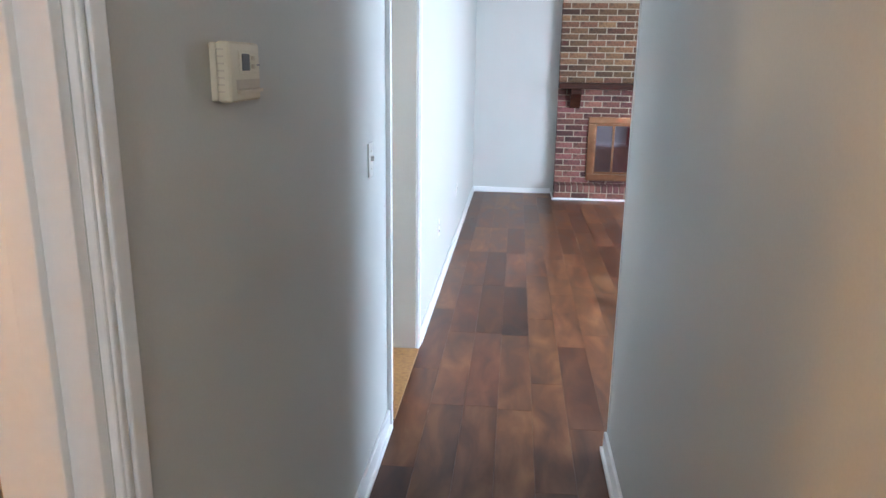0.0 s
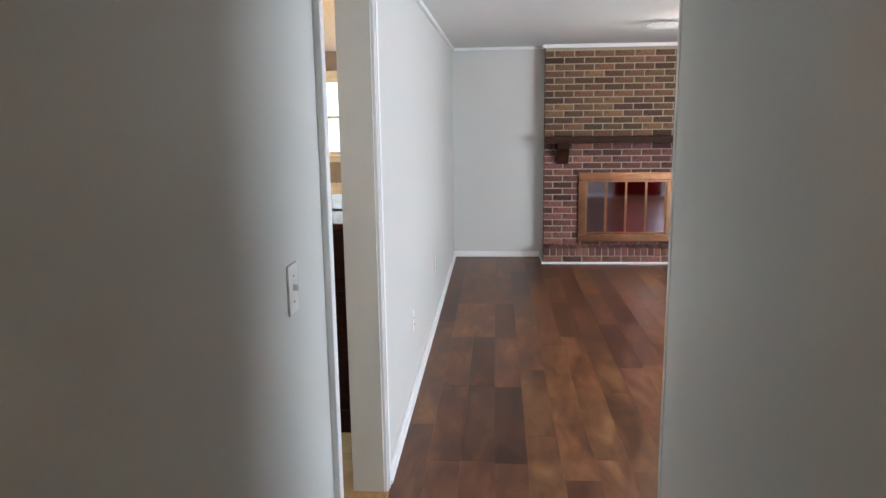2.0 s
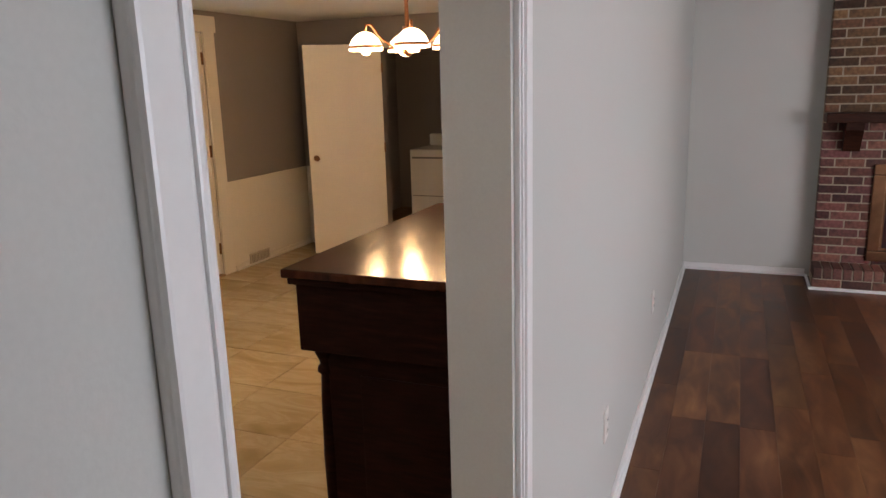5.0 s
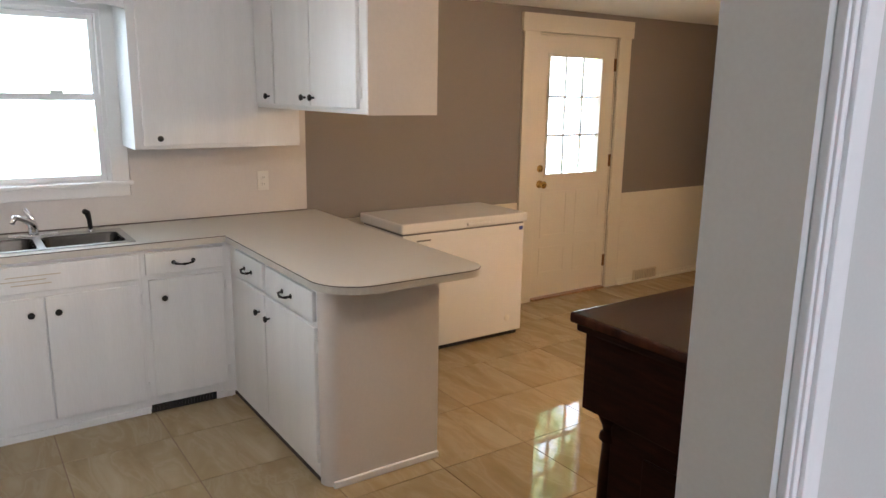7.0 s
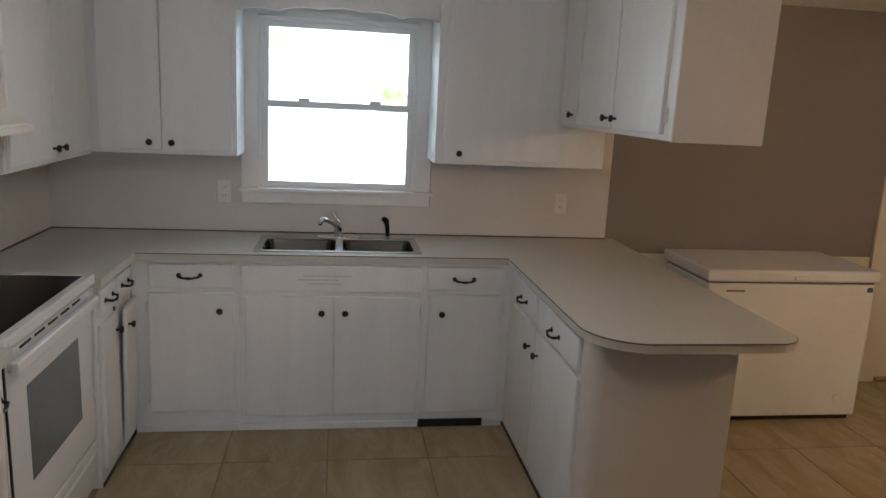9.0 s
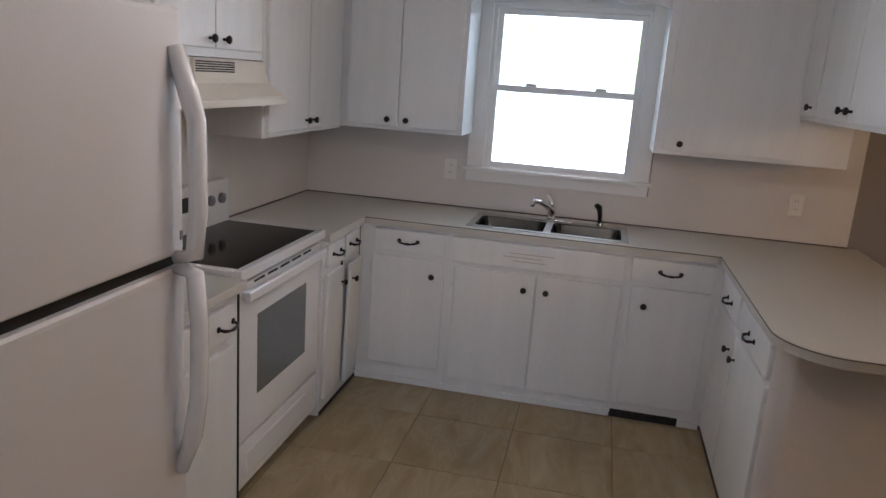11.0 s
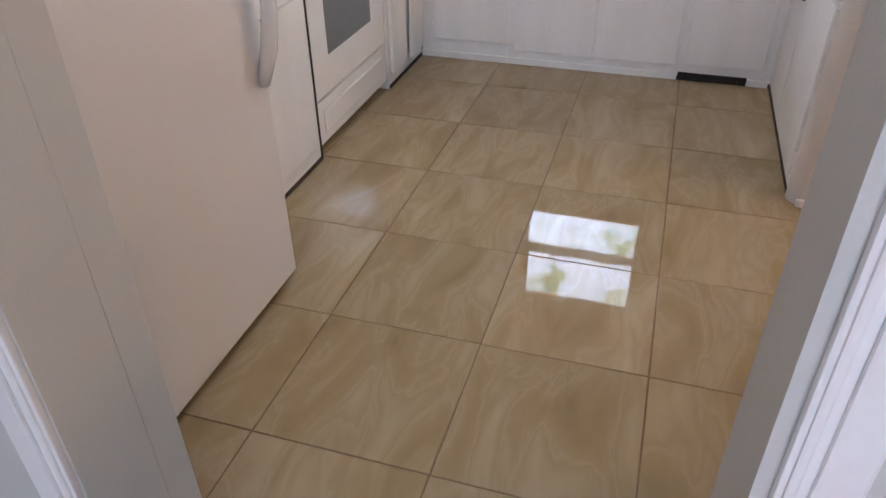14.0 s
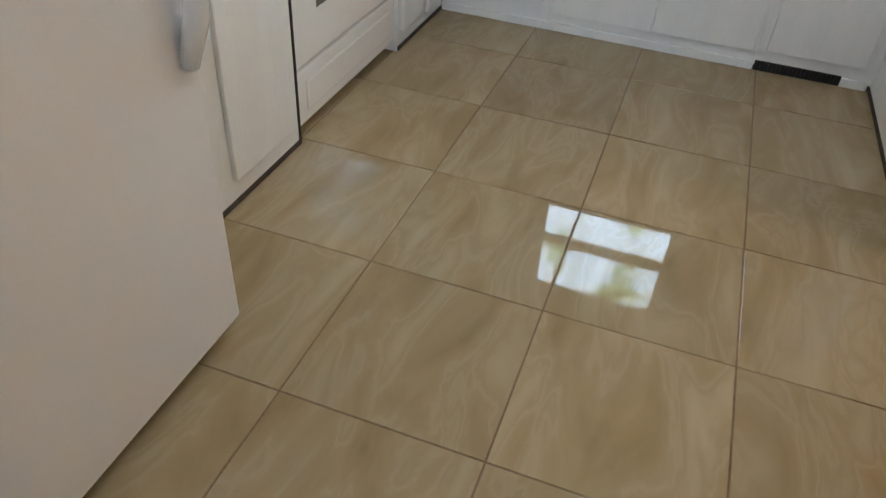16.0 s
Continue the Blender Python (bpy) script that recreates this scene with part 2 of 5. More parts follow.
def B(*spans, bevel=0.0, segments=2):
    """A bmesh of one or more boxes."""
    bm = bmesh.new()
    for s in spans:
        box(bm, *s, bevel=bevel, segments=segments)
    return bm


def turned(bm, profile, centre=(0, 0, 0), axis="z", sides=20):
    """A lathe form: profile of (radius, height) from one end to the other."""
    rings = []
    for r, h in profile:
        ring = []
        for i in range(sides):
            a = 2 * math.pi * i / sides
            p = {"z": (r * math.cos(a), r * math.sin(a), h), "x": (h, r * math.cos(a), r * math.sin(a)), "y": (r * math.sin(a), h, r * math.cos(a))}[axis]
            ring.append(bm.verts.new(Vector(centre) + Vector(p)))
        rings.append(ring)
    for a, c in zip(rings, rings[1:]):
        for i in range(sides):
            bm.faces.new((a[i], a[(i + 1) % sides], c[(i + 1) % sides], c[i]))
    bm.faces.new(list(reversed(rings[0])))
    bm.faces.new(rings[-1])
    return bm


def tube(bm, points, r, sides=10):
    points = [Vector(p) for p in points]
    rings = []
    last, turn = Vector((0, 0, 1)), Matrix.Identity(3)
    for i, p in enumerate(points):
        way = (points[min(i + 1, len(points) - 1)] - points[max(i - 1, 0)]).normalized()
        turn = last.rotation_difference(way).to_matrix() @ turn
        last, q = way, turn
        rad = r[i] if isinstance(r, (list, tuple)) else r
        rings.append([bm.verts.new(p + q @ Vector((rad * math.cos(2 * math.pi * k / sides), rad * math.sin(2 * math.pi * k / sides), 0))) for k in range(sides)])
    for a, c in zip(rings, rings[1:]):
        for k in range(sides):
            bm.faces.new((a[k], a[(k + 1) % sides], c[(k + 1) % sides], c[k]))
    bm.faces.new(list(reversed(rings[0])))
    bm.faces.new(rings[-1])
    return bm


def slab(bm, outline, z0, z1, bevel=0.0):
    """A flat piece with the outline of (x, y) points, counterclockwise, between two heights."""
    low = [bm.verts.new((x, y, z0)) for x, y in outline]
    high = [bm.verts.new((x, y, z1)) for x, y in outline]
    bm.faces.new(list(reversed(low)))
    top = bm.faces.new(high)
    for i in range(len(outline)):
        j = (i + 1) % len(outline)
        bm.faces.new((low[i], low[j], high[j], high[i]))
    if bevel:
        bmesh.ops.bevel(bm, geom=list(top.edges), offset=bevel, segments=2, affect="EDGES", profile=0.6)
    return bm


def arc(cx, cy, r, a0, a1, steps=8):
    return [(cx + r * math.cos(radians(a0 + (a1 - a0) * i / steps)), cy + r * math.sin(radians(a0 + (a1 - a0) * i / steps))) for i in range(steps + 1)]


def mesh_of(name, bm, material_, smooth=False):
    bmesh.ops.recalc_face_normals(bm, faces=bm.faces)
    me = bpy.data.meshes.new(name)
    bm.to_mesh(me)
    bm.free()
    me.materials.append(material_)
    if smooth:
        for p in me.polygons:
            p.use_smooth = True
    return me


def part(name, bm, material_, parent, label="", smooth=False):
    ob = new(name, mesh_of(name, bm, material_, smooth))
    ob.parent = parent
    if label:
        tagged(ob, label)
    return ob


def thing(name, label, category, m=None, group="", kind=""):
    ob = tagged(new(name), label, category, group, kind)
    ob.empty_display_size = 0.1
    if m is not None:
        ob.matrix_world = m
    return ob


def solid(name, bm, material_, label, category, kind="", m=None, group="", smooth=False):
    ob = tagged(new(name, mesh_of(name, bm, material_, smooth)), label, category, group, kind)
    if m is not None:
        ob.matrix_world = m
    return ob


# ---- plan ----
CEIL = 2.22
HALL_R, HALL_END = 0.895, -0.965         # right-hand wall of the hall and where the living room begins
OPEN_Y0, OPEN_Y1, OPEN_H = -0.815, 0.0, 2.03   # doorway from hall to kitchen
WALL_T = 0.128
KX0, KX1 = -3.74, -WALL_T                # kitchen: window wall to partition
KY0, KY1 = -1.93, 5.15                   # kitchen: stove wall to far wall
LX1, LY1 = 4.7, 5.05                     # living room: side wall and fireplace wall
HALL_Y0 = -5.2
SIDE_Y0, SIDE_Y1 = -3.62, -2.835          # side door of the hall
TOP = 0.88                               # worktop


def wall(name, fixed, lo, hi, thick, holes, material_, axis, label):
    """A wall from lo to hi along an axis, with thickness span and rectangular openings (lo, hi, sill, head)."""
    bm = bmesh.new()
    cuts = sorted({lo, hi, *[h for q in holes for h in q[:2]]})
    for a, c in zip(cuts, cuts[1:]):
        mid = (a + c) / 2
        spans = [(-0.02, CEIL + 0.02)]
        for h in holes:
            if h[0] < mid < h[1]:
                spans = [(-0.02, h[2]), (h[3], CEIL + 0.02)]
        for z0, z1 in spans:
            if z1 - z0 > 0.03:
                box(bm, *((fixed, fixed + thick, a, c) if axis == "y" else (a, c, fixed, fixed + thick)), z0, z1)
    return solid(name, bm, material_, label, "wall", "structure")


wall("wall_partition", -WALL_T + 0.012, HALL_Y0, LY1 + 0.2, WALL_T - 0.012, [(OPEN_Y0, OPEN_Y1, -0.02, OPEN_H), (SIDE_Y0, SIDE_Y1, -0.02, OPEN_H)], HALL_PAINT, "y", "pale grey painted partition wall with doorways")
wall("wall_partition_kitchen_face", -WALL_T, KY0, KY1, 0.012, [(OPEN_Y0, OPEN_Y1, -0.02, OPEN_H)], KITCHEN_PAINT, "y", "taupe grey painted kitchen side of the partition")
wall("wall_hall", HALL_R, HALL_Y0, HALL_END - 0.12, 0.12, [], HALL_PAINT, "y", "plain pale grey painted hall wall")
wall("wall_living_front", HALL_END - 0.12, HALL_R, LX1 + 0.15, 0.12, [(2.65, 4.40, 0.75, 2.05)], HALL_PAINT, "x", "pale grey living room wall with a window")
wall("wall_living_side", LX1, HALL_END, LY1 + 0.2, 0.15, [(-0.5, 1.5, 0.7, 2.05)], HALL_PAINT, "y", "pale grey living room wall with a wide window")
wall("wall_fireplace", LY1, 0.0, LX1, 0.2, [], HALL_PAINT, "x", "pale grey living room wall behind the brick chimney")
wall("wall_hall_end", HALL_Y0 - 0.12, -WALL_T, HALL_R + 0.12, 0.12, [], HALL_PAINT, "x", "plain pale grey wall closing the hall")
wall("wall_window", KX0 - 0.15, KY0 - 0.15, KY1 + 2.6, 0.15, [(-0.90, -0.06, 1.10, 2.0), (2.905, 3.725, -0.02, 2.045)], KITCHEN_PAINT, "y", "taupe grey painted kitchen wall with window and back door")
wall("wall_stove", KY0 - 0.15, KX0, -WALL_T, 0.15, [], KITCHEN_PAINT, "x", "painted kitchen wall behind the stove")
wall("wall_dining", KY1, KX0, 0.0, 0.12, [(-2.83, -2.075, -0.02, 1.93), (-1.45, -0.66, 1.10, 1.95)], KITCHEN_PAINT, "x", "taupe grey dining wall with an open doorway")
for nm, sp, mt, lb in (
    ("ceiling_living", (-0.2, LX1 + 0.2, HALL_Y0 - 0.2, LY1 + 0.25, CEIL, CEIL + 0.1), CEILING_PAINT, "white painted living room and hall ceiling"),
    ("ceiling_kitchen", (KX0 - 0.2, -0.2, -5.4, KY1 + 0.13, CEIL, CEIL + 0.1), CEILING_PAINT, "white painted kitchen ceiling"),
    ("ceiling_utility", (KX0 - 0.2, -1.6, KY1 + 0.13, 7.6, CEIL, CEIL + 0.1), CEILING_PAINT, "dim utility room ceiling"),
):
    solid(nm, B(sp), mt, lb, "ceiling", "structure")

# the utility room beyond the dining wall, and the lit side room off the hall
wall("wall_utility_back", 7.4, KX0, -1.63, 0.12, [], KITCHEN_PAINT, "x", "shadowed utility room wall")
wall("wall_utility_side", -1.75, KY1 + 0.12, 7.4, 0.12, [], KITCHEN_PAINT, "y", "shadowed utility room side wall")
wall("wall_bath_back", -2.2, -5.0, -2.2, 0.1, [], WARM_PAINT, "y", "warm cream side room wall")
wall("wall_bath_far", -2.2, -2.1, -WALL_T, 0.1, [], WARM_PAINT, "x", "warm cream side room partition")
wall("wall_bath_near", -5.1, -2.2, -WALL_T, 0.1, [], WARM_PAINT, "x", "warm cream side room end wall")

solid("wall_refrigerator_return", B((-0.195, -WALL_T - 0.003, KY0, OPEN_Y0 + 0.0025, -0.02, CEIL + 0.02)), HALL_PAINT, "pale grey painted wall end beside the refrigerator", "wall", "structure")

# ---- trims ----


def trim(name, bm, label, material_=TRIM):
    return solid(name, bm, material_, label, "trim", "structure")


def casing_x(x, out, y0, y1, h, w=0.062):
    """Moulded door casing on a wall face at x; out: +1 or -1, the side it stands proud on."""
    bm = bmesh.new()
    for a, c in ((y0 - w, y0), (y1, y1 + w)):
        inner, outer = (c, a) if c == y0 else (a, c)
        box(bm, x, x + out * 0.012, min(inner, outer), max(inner, outer), 0.0, h + w, bevel=0.003)
        s = 1 if outer > inner else -1
        box(bm, x + out * 0.010, x + out * 0.019, min(inner + s * 0.024, outer), max(inner + s * 0.024, outer), 0.0, h + w, bevel=0.004)
        box(bm, x + out * 0.010, x + out * 0.016, min(inner + s * 0.006, inner + s * 0.016), max(inner + s * 0.006, inner + s * 0.016), 0.0, h + 0.01, bevel=0.003)
    box(bm, x, x + out * 0.012, y0, y1, h, h + w, bevel=0.003)
    box(bm, x + out * 0.010, x + out * 0.019, y0, y1, h + 0.024, h + w, bevel=0.004)
    return bm


trim("trim_kitchen_doorway", casing_x(0.0, 1, OPEN_Y0, OPEN_Y1, OPEN_H), "white moulded casing round the kitchen doorway")
trim("trim_side_doorway", casing_x(0.0, 1, SIDE_Y0, SIDE_Y1, OPEN_H, 0.058), "white moulded casing round the hall side door")
trim("jamb_side_doorway", B((-WALL_T - 0.01, -0.001, SIDE_Y1 - 0.02, SIDE_Y1 + 0.004, 0, OPEN_H), (-WALL_T - 0.01, -0.001, SIDE_Y0 - 0.004, SIDE_Y0 + 0.02, 0, OPEN_H), (-0.075, -0.04, SIDE_Y1 - 0.035, SIDE_Y1 - 0.02, 0, OPEN_H), bevel=0.002), "white painted door lining with stop")
trim("jamb_kitchen_doorway", B((-WALL_T - 0.002, -0.0005, OPEN_Y1 - 0.014, OPEN_Y1 + 0.004, 0, OPEN_H), (-WALL_T - 0.002, -0.0005, OPEN_Y0 - 0.014, OPEN_Y0 + 0.003, 0, OPEN_H), (-WALL_T - 0.002, -0.0005, OPEN_Y0 + 0.003, OPEN_Y1 - 0.014, OPEN_H - 0.014, OPEN_H + 0.004)), "grey painted lining of the kitchen doorway", HALL_PAINT)


def skirting(name, runs, label, material_=TRIM, h=0.085):
    bm = bmesh.new()
    for x0, x1, y0, y1, out in runs:
        dx, dy = out
        t = 0.013
        if dx:
            a, c = (x0, x0 + dx * t), (x0, x0 + dx * (t + 0.012))
            box(bm, min(a), max(a), y0, y1, 0.0, h, bevel=0.004)
            box(bm, min(c), max(c), y0, y1, 0.0, 0.02, bevel=0.005)
        else:
            a, c = (y0, y0 + dy * t), (y0, y0 + dy * (t + 0.012))
            box(bm, x0, x1, min(a), max(a), 0.0, h, bevel=0.004)
            box(bm, x0, x1, min(c), max(c), 0.0, 0.02, bevel=0.005)
    return trim(name, bm, label, material_)


skirting("baseboard_living", [(0.0, 0, OPEN_Y1 + 0.062, LY1, (1, 0)), (0.0, 0.93, LY1, 0, (0, -1)), (2.70, LX1, LY1, 0, (0, -1)), (LX1, 0, HALL_END, LY1, (-1, 0)), (HALL_R + 0.02, LX1, HALL_END, 0, (0, 1))], "white painted living room baseboard", h=0.06)
skirting("baseboard_hall", [(0.0, 0, SIDE_Y1 + 0.058, OPEN_Y0 - 0.062, (1, 0)), (HALL_R, 0, HALL_Y0, HALL_END + 0.013, (-1, 0)), (0.0, 0, HALL_Y0, SIDE_Y0 - 0.058, (1, 0))], "white painted hall baseboard")
skirting("baseboard_dining", [(KX0 + 0.012, 0, 3.88, KY1 - 0.012, (1, 0)), (KX0, -2.92, KY1 - 0.012, 0, (0, -1)), (-1.98, KX1, KY1 - 0.012, 0, (0, -1))], "cream painted dining baseboard", CREAM, 0.05)
trim("corner_bead_hall", B((HALL_R - 0.003, HALL_R + 0.02, HALL_END - 0.02, HALL_END + 0.003, 0.085, CEIL), bevel=0.004), "painted corner bead at the end of the hall wall", HALL_PAINT)
trim("crown_living", B((0.0, 0.025, 0.0, LY1, CEIL - 0.03, CEIL), (0.025, 0.935, LY1 - 0.025, LY1, CEIL - 0.03, CEIL), (2.66, LX1, LY1 - 0.025, LY1, CEIL - 0.03, CEIL), (0.935, 2.685, 4.845, 4.87, CEIL - 0.035, CEIL), (0.935, 0.963, 4.87, LY1 - 0.025, CEIL - 0.035, CEIL), bevel=0.006), "narrow white ceiling trim")
solid("threshold", B((-WALL_T - 0.02, 0.02, OPEN_Y0 + 0.003, OPEN_Y1 - 0.014, 0.0, 0.011), bevel=0.005), TAN_WOOD, "tan wooden threshold strip in the kitchen doorway", "threshold", "structure")

# wainscot of the dining end
solid("wainscot_window_wall", B((KX0, KX0 + 0.012, 1.06, 2.735, 0, 0.80), (KX0, KX0 + 0.012, 3.875, KY1, 0, 0.80), bevel=0.002), CREAM, "plain cream painted wainscot panel", "wainscot", "structure")
solid("wainscot_dining_wall", B((KX0 + 0.012, -2.92, KY1 - 0.012, KY1, 0, 0.80), (-1.98, KX1, KY1 - 0.012, KY1, 0, 0.78), (-1.98, KX1, KY1 - 0.03, KY1, 0.78, 0.81), (-1.98, KX1, KY1 - 0.02, KY1, 0.72, 0.745), bevel=0.003), CREAM, "cream painted wainscot with moulded cap", "wainscot", "structure")
trim("trim_dining_doorway", B((-2.92, -2.83, KY1 - 0.018, KY1, 0, 1.93), (-2.075, -1.98, KY1 - 0.018, KY1, 0, 1.93), (-2.935, -1.965, KY1 - 0.022, KY1, 1.93, 1.985), bevel=0.003), "cream painted casing round the utility doorway", CREAM)

# ---- floors under the pieces ----
solid("floor_wood", B((-0.02, LX1, HALL_Y0, LY1, -0.1, -0.012), (-2.2, -0.02, -5.2, -2.1, -0.1, -0.004)), DARK, "dark bed under the wooden planks", "floor", "structure")
FLOOR_TILE = solid("floor_tile", B((KX0, -0.02, KY0, 7.4, -0.1, -0.0025)), GROUT, "polished beige marble-look floor tiles with brown grout", "floor", "structure")
FLOOR_PLANK = thing("floor_planks", "mottled dark walnut plank flooring, satin finish", "floor", kind="structure")
# ---- outside ----
solid("ground", B((-120, 120, -120, 120, -0.6, -0.35)), GRASS, "green lawn round the house", "ground", "structure")


def backdrop_material():
    m = bpy.data.materials.new("bright garden haze")
    m.use_nodes = True
    n, l = m.node_tree.nodes, m.node_tree.links
    n.remove(n["Principled BSDF"])
    em = n.new("ShaderNodeEmission")
    em.inputs["Strength"].default_value = BACKDROP_GLOW
    tc, ns, cr = n.new("ShaderNodeTexCoord"), n.new("ShaderNodeTexNoise"), n.new("ShaderNodeValToRGB")
    ns.inputs["Scale"].default_value, ns.inputs["Detail"].default_value = 1.3, 8
    l.new(tc.outputs["Object"], ns.inputs["Vector"])
    # tree crowns stand higher up, beyond the back door
    sx, ry, rz, both, less = n.new("ShaderNodeSeparateXYZ"), n.new("ShaderNodeMapRange"), n.new("ShaderNodeMapRange"), n.new("ShaderNodeMath"), n.new("ShaderNodeMath")
    for r, lo, hi in ((ry, 4.5, 6.5), (rz, 2.8, 3.8)):
        r.inputs["From Min"].default_value, r.inputs["From Max"].default_value = lo, hi
    rz.inputs["To Max"].default_value = 0.13
    both.operation, less.operation = "MULTIPLY", "SUBTRACT"
    l.new(tc.outputs["Object"], sx.inputs[0])
    l.new(sx.outputs["Y"], ry.inputs["Value"]), l.new(sx.outputs["Z"], rz.inputs["Value"])
    l.new(ry.outputs[0], both.inputs[0]), l.new(rz.outputs[0], both.inputs[1])
    l.new(ns.outputs[0], less.inputs[0]), l.new(both.outputs[0], less.inputs[1])
    l.new(less.outputs[0], cr.inputs[0])
    for e, (p, c) in zip(cr.color_ramp.elements, ((0.30, (0.06, 0.09, 0.03)), (0.47, (0.72, 0.87, 1.0)))):
        e.position, e.color = p, (*c, 1)
    mid = cr.color_ramp.elements.new(0.39)
    mid.color = (0.26, 0.38, 0.20, 1)
    l.new(cr.outputs[0], em.inputs["Color"]), l.new(em.outputs[0], n["Material Output"].inputs[0])
    return m


solid("backdrop", B((-9.1, -9.0, -9, 14, -0.35, 7)), backdrop_material(), "bright blown-out garden with foliage", "backdrop", "structure")
solid("backdrop_dining", B((-1.55, 6, 10.0, 10.1, -0.35, 7)), backdrop_material(), "bright garden beyond the dining window", "backdrop", "structure")

# ---- kitchen cabinets ----


def knob(parent, x, z, y=0.0):
    bm = turned(bmesh.new(), [(0.004, 0.0), (0.006, -0.002), (0.0045, -0.012), (0.013, -0.018), (0.0155, -0.024), (0.012, -0.029), (0.002, -0.031)], (x, y, z), "y", 14)
    return part("knob", bm, BLACK_METAL, parent, "round black knob", True)


def pull(parent, x, z, y=0.0, w=0.095):
    bm = bmesh.new()
    tube(bm, [(x - w / 2, y, z + 0.004), (x - w / 2 + 0.006, y - 0.022, z), (x - w * 0.2, y - 0.028, z - 0.004), (x, y - 0.029, z - 0.005), (x + w * 0.2, y - 0.028, z - 0.004), (x + w / 2 - 0.006, y - 0.022, z), (x + w / 2, y, z + 0.004)], [0.005, 0.006, 0.0045, 0.0065, 0.0045, 0.006, 0.005], 8)
    for s in (-1, 1):
        turned(bm, [(0.011, 0.0), (0.010, -0.004), (0.003, -0.006)], (x + s * w / 2, y, z + 0.004), "y", 10)
    return part("handle", bm, BLACK_METAL, parent, "black arched drawer pull", True)


def hinge(parent, x, z, y=0.0):
    bm = B((x - 0.009, x + 0.009, y - 0.003, y + 0.001, z - 0.024, z + 0.024), bevel=0.001)
    turned(bm, [(0.004, -0.026), (0.004, 0.026)], (x, y - 0.005, z), "z", 8)
    return part("hinge", bm, CABINET, parent, "painted-over hinge")


def front(name, parent, x0, x1, z0, z1, knob_at=None, pull_at=None, hinges=None, t=0.018, lip=True):
    """A door or drawer front in the plane y = 0 of its cabinet, proud towards -y."""
    bm = B((x0, x1, -t, 0.0, z0, z1), bevel=0.005)
    ob = part(name, bm, CABINET, parent)
    if knob_at:
        knob(ob, knob_at[0], knob_at[1], -t)
    if pull_at:
        pull(ob, pull_at[0], pull_at[1], -t)
    for h in hinges or ():
        hinge(ob, h[0], h[1], -0.004)
    return ob


def cabinet(label, m, w, depth, z0, z1, group, category="cabinet"):
    ob = thing("kitchen_cabinet", label, category, m, group)
    part("body", B((0, w, 0.0, depth, z0, z1), bevel=0.002), CABINET, ob)
    if z0 == 0.0:
        # thin dark strip stands in for the shade under the cabinet
        part("toe_gap", B((0.002, w - 0.002, -0.003, 0.001, 0.002, 0.02)), TOE_SHADE, ob, "dark strip standing for the shadow line at the floor")
    return ob


SX = KX0 + 0.53                   # face of the cabinets under the window
PY = 0.375                        # face of the peninsula cabinets
LY = -1.405                       # face of the cabinets on the stove wall
BASE, WALLS = "base cabinets", "wall cabinets"
UND = TOP - 0.035
# under the window: y runs along the local x axis
c = cabinet("white painted base cabinet with one drawer and door", pose(SX, LY, 0, 0, 0, 90), 0.475, 0.53, 0.0, UND, BASE)
front("drawer_front", c, 0.08, 0.455, 0.715, 0.825, pull_at=(0.26, 0.77))
front("door", c, 0.075, 0.455, 0.105, 0.69, knob_at=(0.395, 0.608), hinges=((0.062, 0.17), (0.062, 0.62)))
part("base_strip", B((0, 0.475, -0.012, 0.0, 0.0, 0.035), bevel=0.004), CABINET, c)
c = cabinet("white painted sink cabinet with slotted false front", pose(SX, LY + 0.475, 0, 0, 0, 90), 0.865, 0.53, 0.0, 0.70, BASE)
part("face_rail", B((0, 0.865, 0.0, 0.02, 0.70, UND), (0, 0.02, 0.02, 0.53, 0.70, UND), (0.845, 0.865, 0.02, 0.53, 0.70, UND)), CABINET, c)
ff = front("false_front", c, 0.015, 0.855, 0.700, 0.825)
for k, (a, z) in enumerate(((0.30, 0.776), (0.27, 0.757), (0.32, 0.738))):
    part("slot", B((a, a + 0.22 - 0.03 * k, -0.0195, -0.0175, z, z + 0.004)), VENT_PAINT, ff)
front("door", c, 0.03, 0.440, 0.075, 0.675, knob_at=(0.385, 0.600), hinges=((0.017, 0.14), (0.017, 0.6)))
front("door", c, 0.446, 0.850, 0.075, 0.675, knob_at=(0.495, 0.600), hinges=((0.862, 0.14), (0.862, 0.6)))
part("base_strip", B((0, 0.865, -0.012, 0.0, 0.0, 0.035), bevel=0.004), CABINET, c)
c = cabinet("white painted base cabinet over a dark floor register", pose(SX, LY + 1.34, 0, 0, 0, 90), 0.45, 0.53, 0.0, UND, BASE)
front("drawer_front", c, 0.02, 0.40, 0.715, 0.825, pull_at=(0.20, 0.765))
front("door", c, 0.03, 0.395, 0.085, 0.69, knob_at=(0.095, 0.597), hinges=((0.41, 0.15), (0.41, 0.62)))
part("base_strip", B((0.33, 0.43, -0.012, 0.0, 0.0, 0.035), bevel=0.004), CABINET, c)
reg = thing("floor_register", "dark toe-kick register under the cabinet", "vent", pose(SX, LY + 1.34, 0, 0, 0, 90))
part("frame", B((0.005, 0.33, -0.010, -0.001, 0.002, 0.040)), DARK, reg)
for i in range(20):
    part("slat", B((0.012 + i * 0.0155, 0.018 + i * 0.0155, -0.013, -0.009, 0.006, 0.036)), BLACK_METAL, reg)

